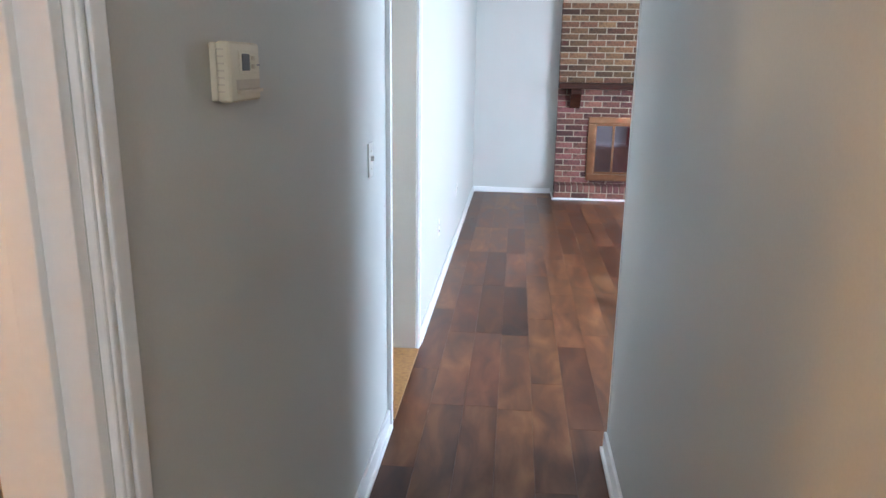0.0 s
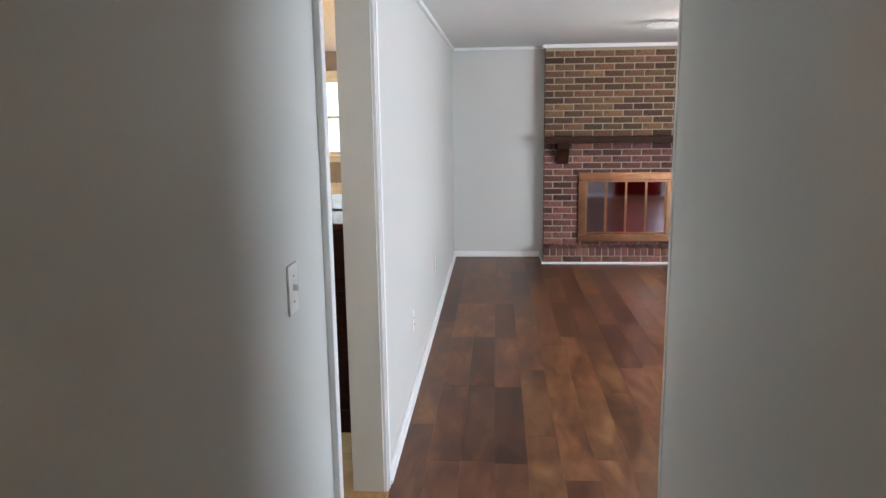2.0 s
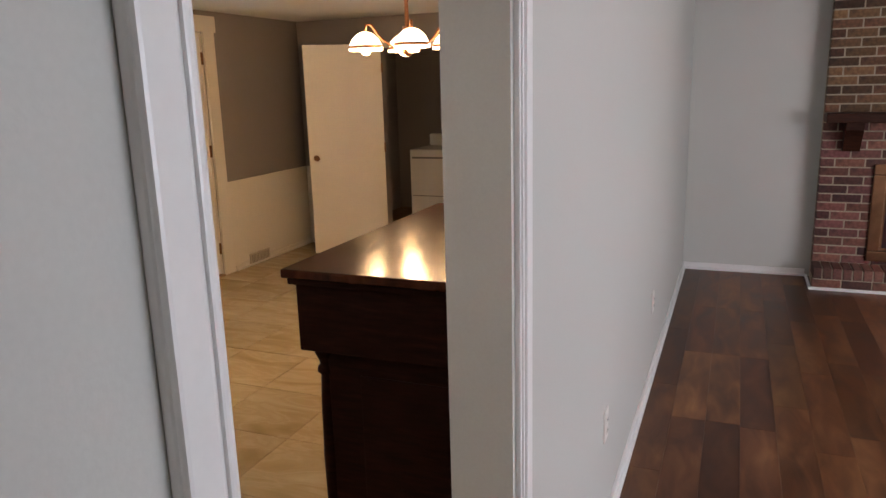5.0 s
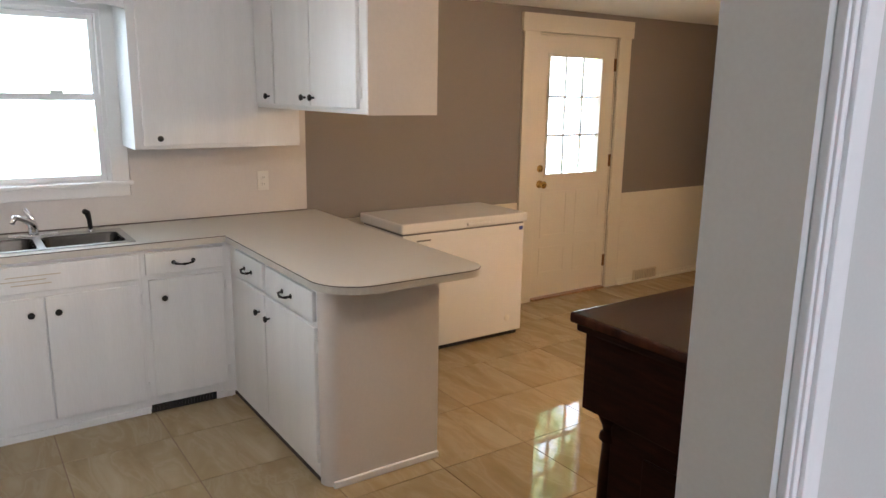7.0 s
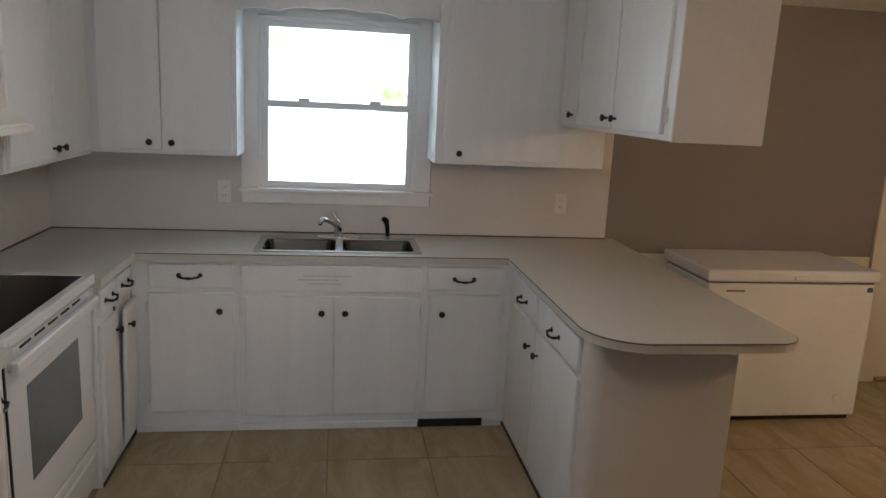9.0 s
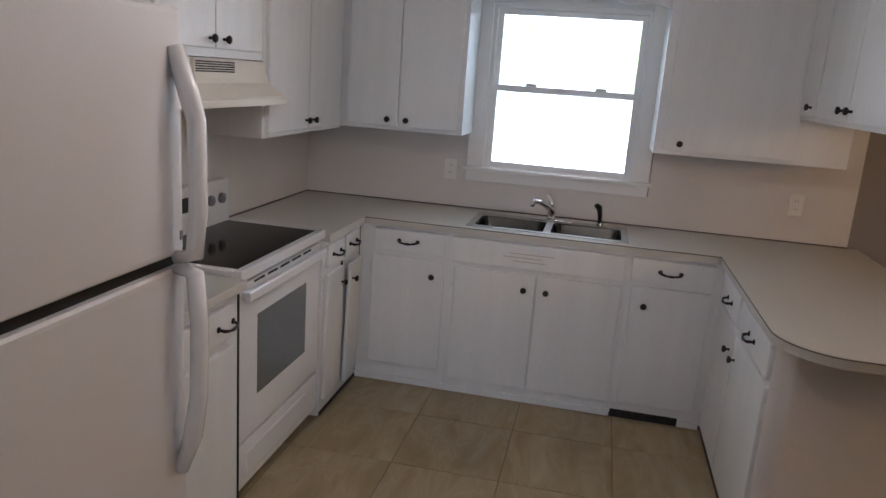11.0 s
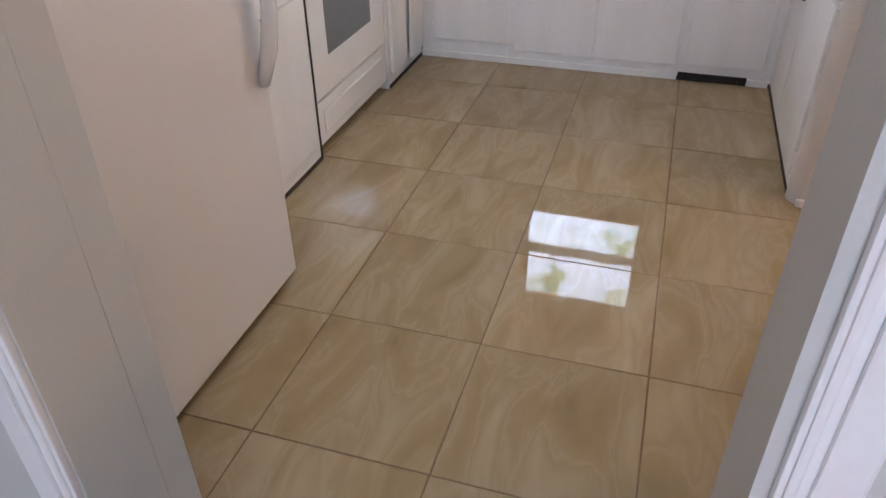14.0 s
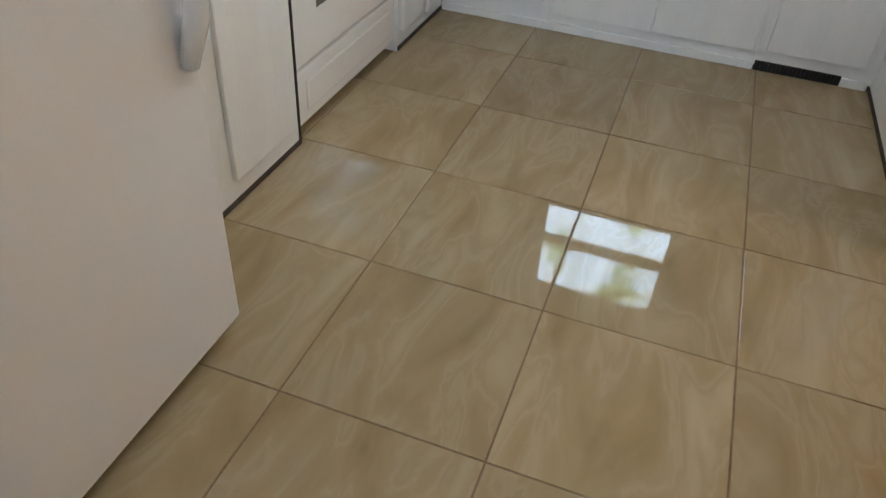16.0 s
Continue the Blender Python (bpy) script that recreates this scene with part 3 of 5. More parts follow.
# peninsula: local x runs towards the room
c = cabinet("white painted peninsula cabinet with a rounded end panel", pose(SX, PY, 0), 1.078, 0.525, 0.0, UND, BASE)
front("drawer_front", c, 0.12, 0.505, 0.70, 0.825, pull_at=(0.315, 0.752))
front("drawer_front", c, 0.545, 1.06, 0.70, 0.825, pull_at=(0.795, 0.752))
front("door", c, 0.12, 0.515, 0.085, 0.68, knob_at=(0.46, 0.587), hinges=((0.107, 0.15), (0.107, 0.6)))
front("door", c, 0.53, 1.07, 0.085, 0.68, knob_at=(0.585, 0.587), hinges=((1.074, 0.15), (1.074, 0.6)))
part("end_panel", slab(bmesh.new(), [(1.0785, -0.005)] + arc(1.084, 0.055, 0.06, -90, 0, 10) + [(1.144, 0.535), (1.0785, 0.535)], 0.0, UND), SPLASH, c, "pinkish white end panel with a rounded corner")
part("end_strip", B((1.144, 1.160, 0.02, 0.535, 0.0, 0.03), bevel=0.006), CABINET, c)

# stove wall: local x runs from the corner towards the window side reversed
c = cabinet("white painted base cabinet with a slightly open door", pose(-2.695, LY, 0, 0, 0, 180), 0.505, 0.52, 0.0, UND, BASE)
front("drawer_front", c, 0.03, 0.235, 0.715, 0.825, pull_at=(0.13, 0.77))
front("drawer_front", c, 0.255, 0.455, 0.715, 0.825, pull_at=(0.355, 0.77))
front("door", c, 0.03, 0.235, 0.075, 0.685, knob_at=(0.205, 0.61))
ajar = front("door", c, -0.205, 0.0, 0.075, 0.685, knob_at=(-0.175, 0.61))
ajar.location = (0.46, -0.004, 0)
ajar.rotation_euler = (radians(1.2), 0, radians(3))
part("door_gap", B((0.236, 0.255, -0.003, 0.001, 0.075, 0.70)), DARK, c)
c = cabinet("narrow white painted base cabinet beside the refrigerator", pose(-1.25, LY, 0, 0, 0, 180), 0.67, 0.52, 0.0, UND, BASE)
front("drawer_front", c, 0.30, 0.60, 0.70, 0.815, pull_at=(0.55, 0.75))
front("door", c, 0.30, 0.60, 0.085, 0.67)
part("side_gap", B((0.66, 0.6695, -0.004, 0.001, 0.01, UND)), DARK, c)

# wall cabinets beside the window
UZ = 1.305
c = cabinet("white painted corner wall cabinet with two doors", pose(KX0 + 0.33, -1.93, 0, 0, 0, 90), 0.975, 0.33, UZ, CEIL - 0.002, WALLS)
front("door", c, 0.36, 0.635, UZ + 0.02, 2.12, knob_at=(0.585, UZ + 0.055))
front("door", c, 0.64, 0.955, UZ + 0.02, 2.12, knob_at=(0.685, UZ + 0.055))
c = cabinet("white painted wall cabinet with one door and filler", pose(KX0 + 0.33, -0.008, 0, 0, 0, 90), 0.87, 0.33, UZ, CEIL - 0.002, WALLS)
front("door", c, 0.04, 0.63, UZ + 0.02, 2.12, knob_at=(0.115, UZ + 0.055))
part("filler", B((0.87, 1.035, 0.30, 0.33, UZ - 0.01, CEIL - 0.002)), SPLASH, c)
# hung over the peninsula
HX = KX0 + 0.33
c = cabinet("white painted cabinet hung over the peninsula", pose(HX + 0.003, 0.625, 0), 1.235, 0.325, 1.515, CEIL - 0.002, WALLS)
front("door", c, 0.03, 0.275, 1.535, 2.12, knob_at=(0.225, 1.575))
front("door", c, 0.295, 0.715, 1.535, 2.12, knob_at=(0.67, 1.575))
front("door", c, 0.725, 1.17, 1.535, 2.12, knob_at=(0.765, 1.575), hinges=((1.185, 1.60), (1.185, 2.05)))
# warmer, darker board colour carries the beige light on this end
part("end_panel", B((1.233, 1.242, -0.002, 0.327, 1.513, CEIL - 0.002)), SPLASH, c, "plain end panel, beige light put into its colour")
# stove wall uppers
c = cabinet("white painted wall cabinet with two doors beside the hood", pose(-2.50, -1.61, 0, 0, 0, 180), 0.905, 0.32, 1.295, CEIL - 0.002, WALLS)
front("door", c, 0.03, 0.440, 1.315, 2.12, knob_at=(0.405, 1.355), hinges=((0.018, 1.40), (0.018, 2.02)))
front("door", c, 0.446, 0.86, 1.315, 2.12, knob_at=(0.485, 1.355))
c = cabinet("short white cabinet above the range hood", pose(-1.727, -1.61, 0, 0, 0, 180), 0.770, 0.32, 1.605, CEIL - 0.002, WALLS)
front("door", c, 0.03, 0.378, 1.635, 2.12, knob_at=(0.335, 1.668))
front("door", c, 0.384, 0.735, 1.635, 2.12, knob_at=(0.43, 1.668))
c = cabinet("white painted cabinet above the refrigerator", pose(-0.45, -1.61, 0, 0, 0, 180), 1.274, 0.32, 1.80, CEIL - 0.002, WALLS)
front("door", c, 0.03, 0.63, 1.82, 2.12)
front("door", c, 0.64, 1.24, 1.82, 2.12)

# valance with a scalloped lower edge over the window
bm = bmesh.new()
N = 60
low, high = [], []
for i in range(N + 1):
    y = -0.953 + 0.943 * i / N
    s = abs(math.sin(math.pi * 5 * i / N))
    low.append(1.985 + 0.016 * s - 0.012 * math.cos(2 * math.pi * i / N))
    high.append(y)
f0 = [bm.verts.new((KX0 + 0.322, high[i], low[i])) for i in range(N + 1)]
f1 = [bm.verts.new((KX0 + 0.322, high[i], CEIL - 0.002)) for i in range(N + 1)]
b0 = [bm.verts.new((KX0 + 0.305, high[i], low[i])) for i in range(N + 1)]
b1 = [bm.verts.new((KX0 + 0.305, high[i], CEIL - 0.002)) for i in range(N + 1)]
for i in range(N):
    bm.faces.new((f0[i], f0[i + 1], f1[i + 1], f1[i]))
    bm.faces.new((b0[i + 1], b0[i], b1[i], b1[i + 1]))
    bm.faces.new((b0[i], b0[i + 1], f0[i + 1], f0[i]))
solid("window_valance", bm, CABINET, "white wooden valance with a scalloped lower edge", "valance")

# backsplash
for span in ((KX0, KX0 + 0.009, KY0, -0.975, TOP, 1.305), (KX0, KX0 + 0.009, -0.975, 0.02, TOP, 1.04), (KX0, KX0 + 0.009, 0.02, 1.035, TOP, 1.295), (KX0 + 0.009, -0.44, KY0, KY0 + 0.009, TOP, 1.60)):
    solid("backsplash", B(span), SPLASH, "off-white smooth backsplash board", "backsplash", "structure")

# worktop
PEN = [(KX0 + 0.0, 0.345), (SX + 0.06, 0.345)] + arc(-2.145, 0.545, 0.20, -90, 0, 10) + arc(-2.055, 0.98, 0.11, 0, 90, 8) + [(KX0 + 0.0, 1.09)]
CF = SX + 0.03
worktop = thing("worktop", "beige speckled laminate worktop with rounded peninsula end", "countertop")
part("peninsula_top", slab(bmesh.new(), PEN, UND, TOP, 0.004), LAMINATE, worktop)
for span in ((KX0, CF, KY0, -0.845), (KX0, KX0 + 0.13, -0.845, -0.09), (CF - 0.07, CF, -0.845, -0.09), (KX0, CF, -0.09, 0.345), (CF, -2.697, KY0, LY + 0.03)):
    part("top", B((*span, UND, TOP)), LAMINATE, worktop)
part("top", B((-1.923, -1.25, KY0, LY + 0.03, UND, TOP), bevel=0.003), LAMINATE, worktop)
seam = bmesh.new()
pts = [(x, y) for x, y in PEN[1:-1]]
tube(seam, [(CF + 0.001, LY + 0.03, TOP - 0.003), (CF + 0.001, 0.345, TOP - 0.003)], 0.0022, 6)
tube(seam, [(x + 0.001, y - (0.001 if y < 0.6 else -0.001), TOP - 0.004) for x, y in pts], 0.0022, 6)
part("edge_seam", seam, EDGE, worktop, "dark seam along the laminate edge")
part("back_seam", B((KX0 + 0.009, KX0 + 0.014, KY0 + 0.01, 1.035, TOP, TOP + 0.007), (KX0 + 0.014, -2.69, KY0 + 0.009, KY0 + 0.014, TOP, TOP + 0.007)), EDGE, worktop, "dark caulk line along the wall")

# sink
sink = thing("sink", "stainless steel double-bowl kitchen sink", "sink")
S0, S1, SY0, SY1 = KX0 + 0.115, CF - 0.055, -0.865, -0.07
bm = B((S0, S0 + 0.085, SY0, SY1, TOP, TOP + 0.006), (S1 - 0.03, S1, SY0, SY1, TOP, TOP + 0.006), (S0 + 0.085, S1 - 0.03, SY0, SY0 + 0.035, TOP, TOP + 0.006), (S0 + 0.085, S1 - 0.03, SY1 - 0.035, SY1, TOP, TOP + 0.006), (S0 + 0.085, S1 - 0.03, -0.485, -0.45, TOP, TOP + 0.006), bevel=0.0025)
part("rim", bm, STEEL, sink)
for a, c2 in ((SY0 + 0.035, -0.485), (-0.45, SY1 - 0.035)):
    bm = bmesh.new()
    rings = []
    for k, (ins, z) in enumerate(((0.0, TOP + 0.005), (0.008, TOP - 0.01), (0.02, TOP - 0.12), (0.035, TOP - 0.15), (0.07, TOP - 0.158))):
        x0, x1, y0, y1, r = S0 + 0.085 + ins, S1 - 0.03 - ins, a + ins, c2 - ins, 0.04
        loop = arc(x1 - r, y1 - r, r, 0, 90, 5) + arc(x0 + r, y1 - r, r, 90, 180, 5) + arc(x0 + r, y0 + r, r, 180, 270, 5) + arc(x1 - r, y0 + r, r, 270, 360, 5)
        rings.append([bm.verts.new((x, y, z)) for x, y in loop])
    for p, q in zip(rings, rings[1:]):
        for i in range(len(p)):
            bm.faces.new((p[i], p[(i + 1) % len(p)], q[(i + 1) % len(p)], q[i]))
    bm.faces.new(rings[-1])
    # bowl shade comes from the darkened steel colour
    bowl = part("bowl", bm, SHADED_STEEL, sink, smooth=True)
    part("drain", turned(bmesh.new(), [(0.042, 0.0), (0.042, 0.004), (0.03, 0.005), (0.02, 0.002)], ((S0 + S1) / 2 + 0.02, (a + c2) / 2, TOP - 0.157)), CHROME, bowl, "chrome strainer")
faucet = thing("faucet", "chrome single-lever kitchen faucet", "faucet")
FX, FY = S0 + 0.042, -0.47
part("base", B((FX - 0.028, FX + 0.028, FY - 0.11, FY + 0.11, TOP + 0.006, TOP + 0.018), bevel=0.006), CHROME, faucet)
part("spout", tube(bmesh.new(), [(FX, FY, TOP + 0.015), (FX, FY, TOP + 0.06), (FX + 0.03, FY - 0.02, TOP + 0.085), (FX + 0.10, FY - 0.06, TOP + 0.115), (FX + 0.14, FY - 0.085, TOP + 0.125), (FX + 0.155, FY - 0.095, TOP + 0.10)], [0.024, 0.022, 0.016, 0.013, 0.012, 0.011], 12), CHROME, faucet, smooth=True)
part("lever", tube(bmesh.new(), [(FX, FY, TOP + 0.055), (FX - 0.005, FY - 0.005, TOP + 0.10), (FX + 0.005, FY - 0.03, TOP + 0.145)], [0.019, 0.014, 0.008], 10), CHROME, faucet, smooth=True)
sprayer = thing("side_sprayer", "black handled sink side sprayer", "sprayer")
part("collar", turned(bmesh.new(), [(0.02, 0), (0.019, 0.012), (0.013, 0.016)], (FX, -0.215, TOP + 0.006)), CHROME, sprayer)
part("handle", tube(bmesh.new(), [(FX, -0.215, TOP + 0.02), (FX, -0.218, TOP + 0.07), (FX + 0.008, -0.226, TOP + 0.105), (FX + 0.03, -0.24, TOP + 0.115)], [0.011, 0.012, 0.016, 0.014], 10), BLACK_METAL, sprayer, smooth=True)

# kitchen window
win = tagged(thing("window_1", "white double-hung kitchen window over the sink", "window", kind="structure"))
WY0, WY1, WZ0, WZ1 = -0.90, -0.06, 1.10, 2.0
part("window_frame", B((KX0 - 0.12, KX0 + 0.0, WY0, WY0 + 0.03, WZ0, WZ1), (KX0 - 0.12, KX0 + 0.0, WY1 - 0.03, WY1, WZ0, WZ1), (KX0 - 0.12, KX0, WY0 + 0.03, WY1 - 0.03, WZ1 - 0.03, WZ1), (KX0 - 0.12, KX0, WY0 + 0.03, WY1 - 0.03, WZ0, WZ0 + 0.025)), TRIM, win)
part("casing", B((KX0 + 0.009, KX0 + 0.026, WY0 - 0.075, WY0 + 0.012, 1.12, 2.2), (KX0 + 0.009, KX0 + 0.026, WY1 - 0.012, WY1 + 0.075, 1.12, 2.2), (KX0, KX0 + 0.026, WY0 + 0.012, WY1 - 0.012, WZ1 - 0.012, 2.2), bevel=0.004), TRIM, win)
part("window_sill", B((KX0 - 0.03, KX0 + 0.05, WY0 - 0.09, WY1 + 0.09, 1.10, 1.12), (KX0 + 0.009, KX0 + 0.024, WY0 - 0.075, WY1 + 0.075, 1.04, 1.10), bevel=0.005), TRIM, win)
ZM = 1.555
for nm, x, z0, z1 in (("lower_sash", KX0 - 0.045, WZ0 + 0.025, ZM + 0.018), ("upper_sash", KX0 - 0.085, ZM - 0.018, WZ1 - 0.03)):
    y0, y1, s = WY0 + 0.03, WY1 - 0.03, 0.028
    sash = part(nm, B((x, x + 0.03, y0, y0 + s, z0, z1), (x, x + 0.03, y1 - s, y1, z0, z1), (x, x + 0.03, y0 + s, y1 - s, z0, z0 + s), (x, x + 0.03, y0 + s, y1 - s, z1 - s, z1), bevel=0.003), TRIM, win)
    pane = part("pane", B((x + 0.013, x + 0.017, y0 + s, y1 - s, z0 + s, z1 - s)), PANE, sash)
    pane.visible_shadow = False
for y in (-0.66, -0.29):
    part("sash_lock", B((KX0 - 0.035, KX0 - 0.012, y - 0.03, y + 0.03, ZM + 0.018, ZM + 0.034), bevel=0.005), TRIM, win)

# window of the dining wall
wd = tagged(thing("window_4", "white double-hung dining room window with cream casing", "window", kind="structure"))
VX0, VX1, VZ0, VZ1 = -1.45, -0.66, 1.10, 1.95
part("window_frame", B((VX0, VX0 + 0.03, KY1 + 0.01, KY1 + 0.11, VZ0, VZ1), (VX1 - 0.03, VX1, KY1 + 0.01, KY1 + 0.11, VZ0, VZ1), (VX0 + 0.03, VX1 - 0.03, KY1 + 0.01, KY1 + 0.11, VZ0, VZ0 + 0.025), (VX0 + 0.03, VX1 - 0.03, KY1 + 0.01, KY1 + 0.11, VZ1 - 0.025, VZ1)), CREAM, wd)
part("casing", B((VX0 - 0.07, VX0 + 0.01, KY1 - 0.018, KY1 - 0.001, VZ0 + 0.012, VZ1 + 0.07), (VX1 - 0.01, VX1 + 0.07, KY1 - 0.018, KY1 - 0.001, VZ0 + 0.012, VZ1 + 0.07), (VX0 + 0.01, VX1 - 0.01, KY1 - 0.018, KY1 - 0.001, VZ1 - 0.01, VZ1 + 0.07), bevel=0.004), CREAM, wd)
part("window_sill", B((VX0 - 0.09, VX1 + 0.09, KY1 - 0.045, KY1 + 0.03, VZ0 - 0.012, VZ0 + 0.012), (VX0 - 0.07, VX1 + 0.07, KY1 - 0.016, KY1 - 0.001, VZ0 - 0.06, VZ0 - 0.012), bevel=0.004), CREAM, wd)
for nm, y, z0, z1 in (("lower_sash", KY1 + 0.035, VZ0 + 0.025, 1.54), ("upper_sash", KY1 + 0.072, 1.51, VZ1 - 0.025)):
    x0, x1, w = VX0 + 0.03, VX1 - 0.03, 0.025
    sash = part(nm, B((x0, x0 + w, y, y + 0.03, z0, z1), (x1 - w, x1, y, y + 0.03, z0, z1), (x0 + w, x1 - w, y, y + 0.03, z0, z0 + w), (x0 + w, x1 - w, y, y + 0.03, z1 - w, z1), bevel=0.003), CREAM, wd)
    pane = part("pane", B((x0 + w, x1 - w, y + 0.013, y + 0.017, z0 + w, z1 - w)), PANE, sash)
    pane.visible_shadow = False

# back door
door = tagged(thing("door_1", "closed white back door with nine-lite glass", "door", kind="structure"))
DY0, DY1 = 2.915, 3.715
DX = KX0 - 0.055
bm = B((DX, DX + 0.045, DY0, 3.02, 0.02, 2.035), (DX, DX + 0.045, 3.575, DY1, 0.02, 2.035), (DX, DX + 0.045, 3.02, 3.575, 0.02, 0.995), (DX, DX + 0.045, 3.02, 3.575, 1.885, 2.035))
part("slab", bm, CREAM, door)
for y0, y1 in ((2.99, 3.27), (3.36, 3.64)):
    for z0, z1 in ((0.20, 0.42), (0.50, 0.86)):
        bm = B((DX + 0.045, DX + 0.049, y0, y1, z0, z0 + 0.02), (DX + 0.045, DX + 0.049, y0, y1, z1 - 0.02, z1), (DX + 0.045, DX + 0.049, y0, y0 + 0.02, z0 + 0.02, z1 - 0.02), (DX + 0.045, DX + 0.049, y1 - 0.02, y1, z0 + 0.02, z1 - 0.02), bevel=0.0015)
        part("panel_moulding", bm, CREAM, door)
part("glazing_frame", B((DX + 0.04, DX + 0.055, 3.0, 3.025, 0.975, 1.905), (DX + 0.04, DX + 0.055, 3.57, 3.595, 0.975, 1.905), (DX + 0.04, DX + 0.055, 3.025, 3.57, 0.975, 1.0), (DX + 0.04, DX + 0.055, 3.025, 3.57, 1.88, 1.905), bevel=0.004), CREAM, door)
for i in (1, 2):
    part("glazing_bar", B((DX + 0.012, DX + 0.042, 3.025, 3.57, 1.0 + i * 0.293 - 0.008, 1.0 + i * 0.293 + 0.008)), CREAM, door)
    part("glazing_bar", B((DX + 0.016, DX + 0.038, 3.025 + i * 0.1817 - 0.006, 3.025 + i * 0.1817 + 0.006, 1.0, 1.88)), CREAM, door)
pane = part("pane", B((DX + 0.005, DX + 0.009, 3.02, 3.575, 0.995, 1.885)), PANE, door)
pane.visible_shadow = False
part("knob", turned(bmesh.new(), [(0.03, 0.0), (0.03, 0.006), (0.012, 0.01), (0.012, 0.03), (0.026, 0.04), (0.029, 0.055), (0.02, 0.066), (0.003, 0.068)], (DX + 0.045, 2.965, 0.925), "x"), BRASS, door, "polished brass knob", True)
part("deadbolt", turned(bmesh.new(), [(0.028, 0.0), (0.027, 0.01), (0.012, 0.014), (0.012, 0.026), (0.003, 0.028)], (DX + 0.045, 2.965, 1.045), "x"), BRASS, door, "polished brass deadbolt", True)
for z in (0.24, 1.08, 1.84):
    part("hinge", B((DX + 0.044, DX + 0.056, DY1 - 0.006, DY1 + 0.012, z - 0.05, z + 0.05), bevel=0.002), OLD_BRASS, door)
part("jamb", B((KX0 - 0.15, KX0, 2.895, 2.9135, 0, 2.045), (KX0 - 0.15, KX0, 3.7165, 3.735, 0, 2.045), (KX0 - 0.15, KX0, 2.9135, 3.7165, 2.0365, 2.05)), CREAM, door)
part("threshold", B((KX0 - 0.15, KX0 + 0.03, 2.9135, 3.7165, 0.0, 0.016), bevel=0.004), TAN_WOOD, door)
part("casing", B((KX0, KX0 + 0.02, 2.745, 2.897, 0, 2.05), (KX0, KX0 + 0.02, 3.733, 3.865, 0, 2.05), (KX0, KX0 + 0.026, 2.725, 3.885, 2.05, 2.178), bevel=0.003), CREAM, door, "wide plain cream casing with header")

# wall register by the door
v = thing("wall_register", "painted metal air register low on the wainscot", "vent")
part("frame", B((KX0 + 0.025, KX0 + 0.034, 4.07, 4.37, 0.0, 0.012), (KX0 + 0.025, KX0 + 0.034, 4.07, 4.37, 0.098, 0.11), (KX0 + 0.025, KX0 + 0.034, 4.07, 4.085, 0.012, 0.098), (KX0 + 0.025, KX0 + 0.034, 4.355, 4.37, 0.012, 0.098)), VENT_PAINT, v)
part("backing", B((KX0 + 0.0255, KX0 + 0.027, 4.085, 4.355, 0.012, 0.098)), DARK, v)
for i in range(12):
    part("slat", B((KX0 + 0.027, KX0 + 0.033, 4.09 + i * 0.022, 4.10 + i * 0.022, 0.012, 0.098)), VENT_PAINT, v)

# chest freezer
fz = thing("chest_freezer", "white chest freezer against the taupe wall", "freezer")
part("cabinet", B((-3.68, -3.185, 1.40, 2.345, 0.03, 0.765), bevel=0.012), ENAMEL, fz)
part("plinth", B((-3.66, -3.21, 1.42, 2.325, 0.0, 0.03)), DARK, fz)
part("gasket", B((-3.675, -3.195, 1.405, 2.34, 0.765, 0.778)), GREY_PRINT, fz)
lid = part("lid", B((-3.70, -3.17, 1.385, 2.36, 0.778, 0.84), bevel=0.014, segments=3), ENAMEL, fz)
part("handle", B((-3.172, -3.155, 1.86, 2.03, 0.792, 0.812), bevel=0.005), ENAMEL, lid)
part("badge", B((-3.186, -3.182, 1.50, 1.60, 0.722, 0.732)), GREY_PRINT, fz)
part("sticker", B((-3.186, -3.182, 2.30, 2.33, 0.725, 0.75)), BLUE, fz, "small blue sticker")
part("drain_plug", turned(bmesh.new(), [(0.022, 0), (0.022, 0.004), (0.012, 0.006)], (-3.186, 2.22, 0.13), "x"), PLASTIC, fz)

# refrigerator
FR0, FR1, FF = -1.16, -0.40, -1.135
fr = thing("refrigerator", "white top-freezer refrigerator with long curved handles", "refrigerator")
part("body", B((FR0 + 0.005, FR1 - 0.005, KY0 + 0.03, FF - 0.075, 0.02, 1.70), bevel=0.008), FRIDGE_WHITE, fr)
part("grille", B((FR0 + 0.01, FR1 - 0.01, FF - 0.09, FF - 0.075, 0.0, 0.07)), DARK, fr)
low_d = part("door", B((FR0, FR1, FF - 0.068, FF, 0.035, 1.150), bevel=0.016, segments=3), FRIDGE_WHITE, fr)
up_d = part("freezer_door", B((FR0, FR1, FF - 0.068, FF, 1.176, 1.70), bevel=0.016, segments=3), FRIDGE_WHITE, fr)
part("gasket", B((FR0 + 0.01, FR1 - 0.02, FF - 0.07, FF - 0.020, 1.146, 1.18)), DARK, fr, "dark gap between the doors")
part("centre_hinge", B((FR1 - 0.155, FR1 - 0.002, FF - 0.05, FF - 0.001, 1.152, 1.174), bevel=0.002), FRIDGE_WHITE, fr)
HXX = FR0 + 0.035
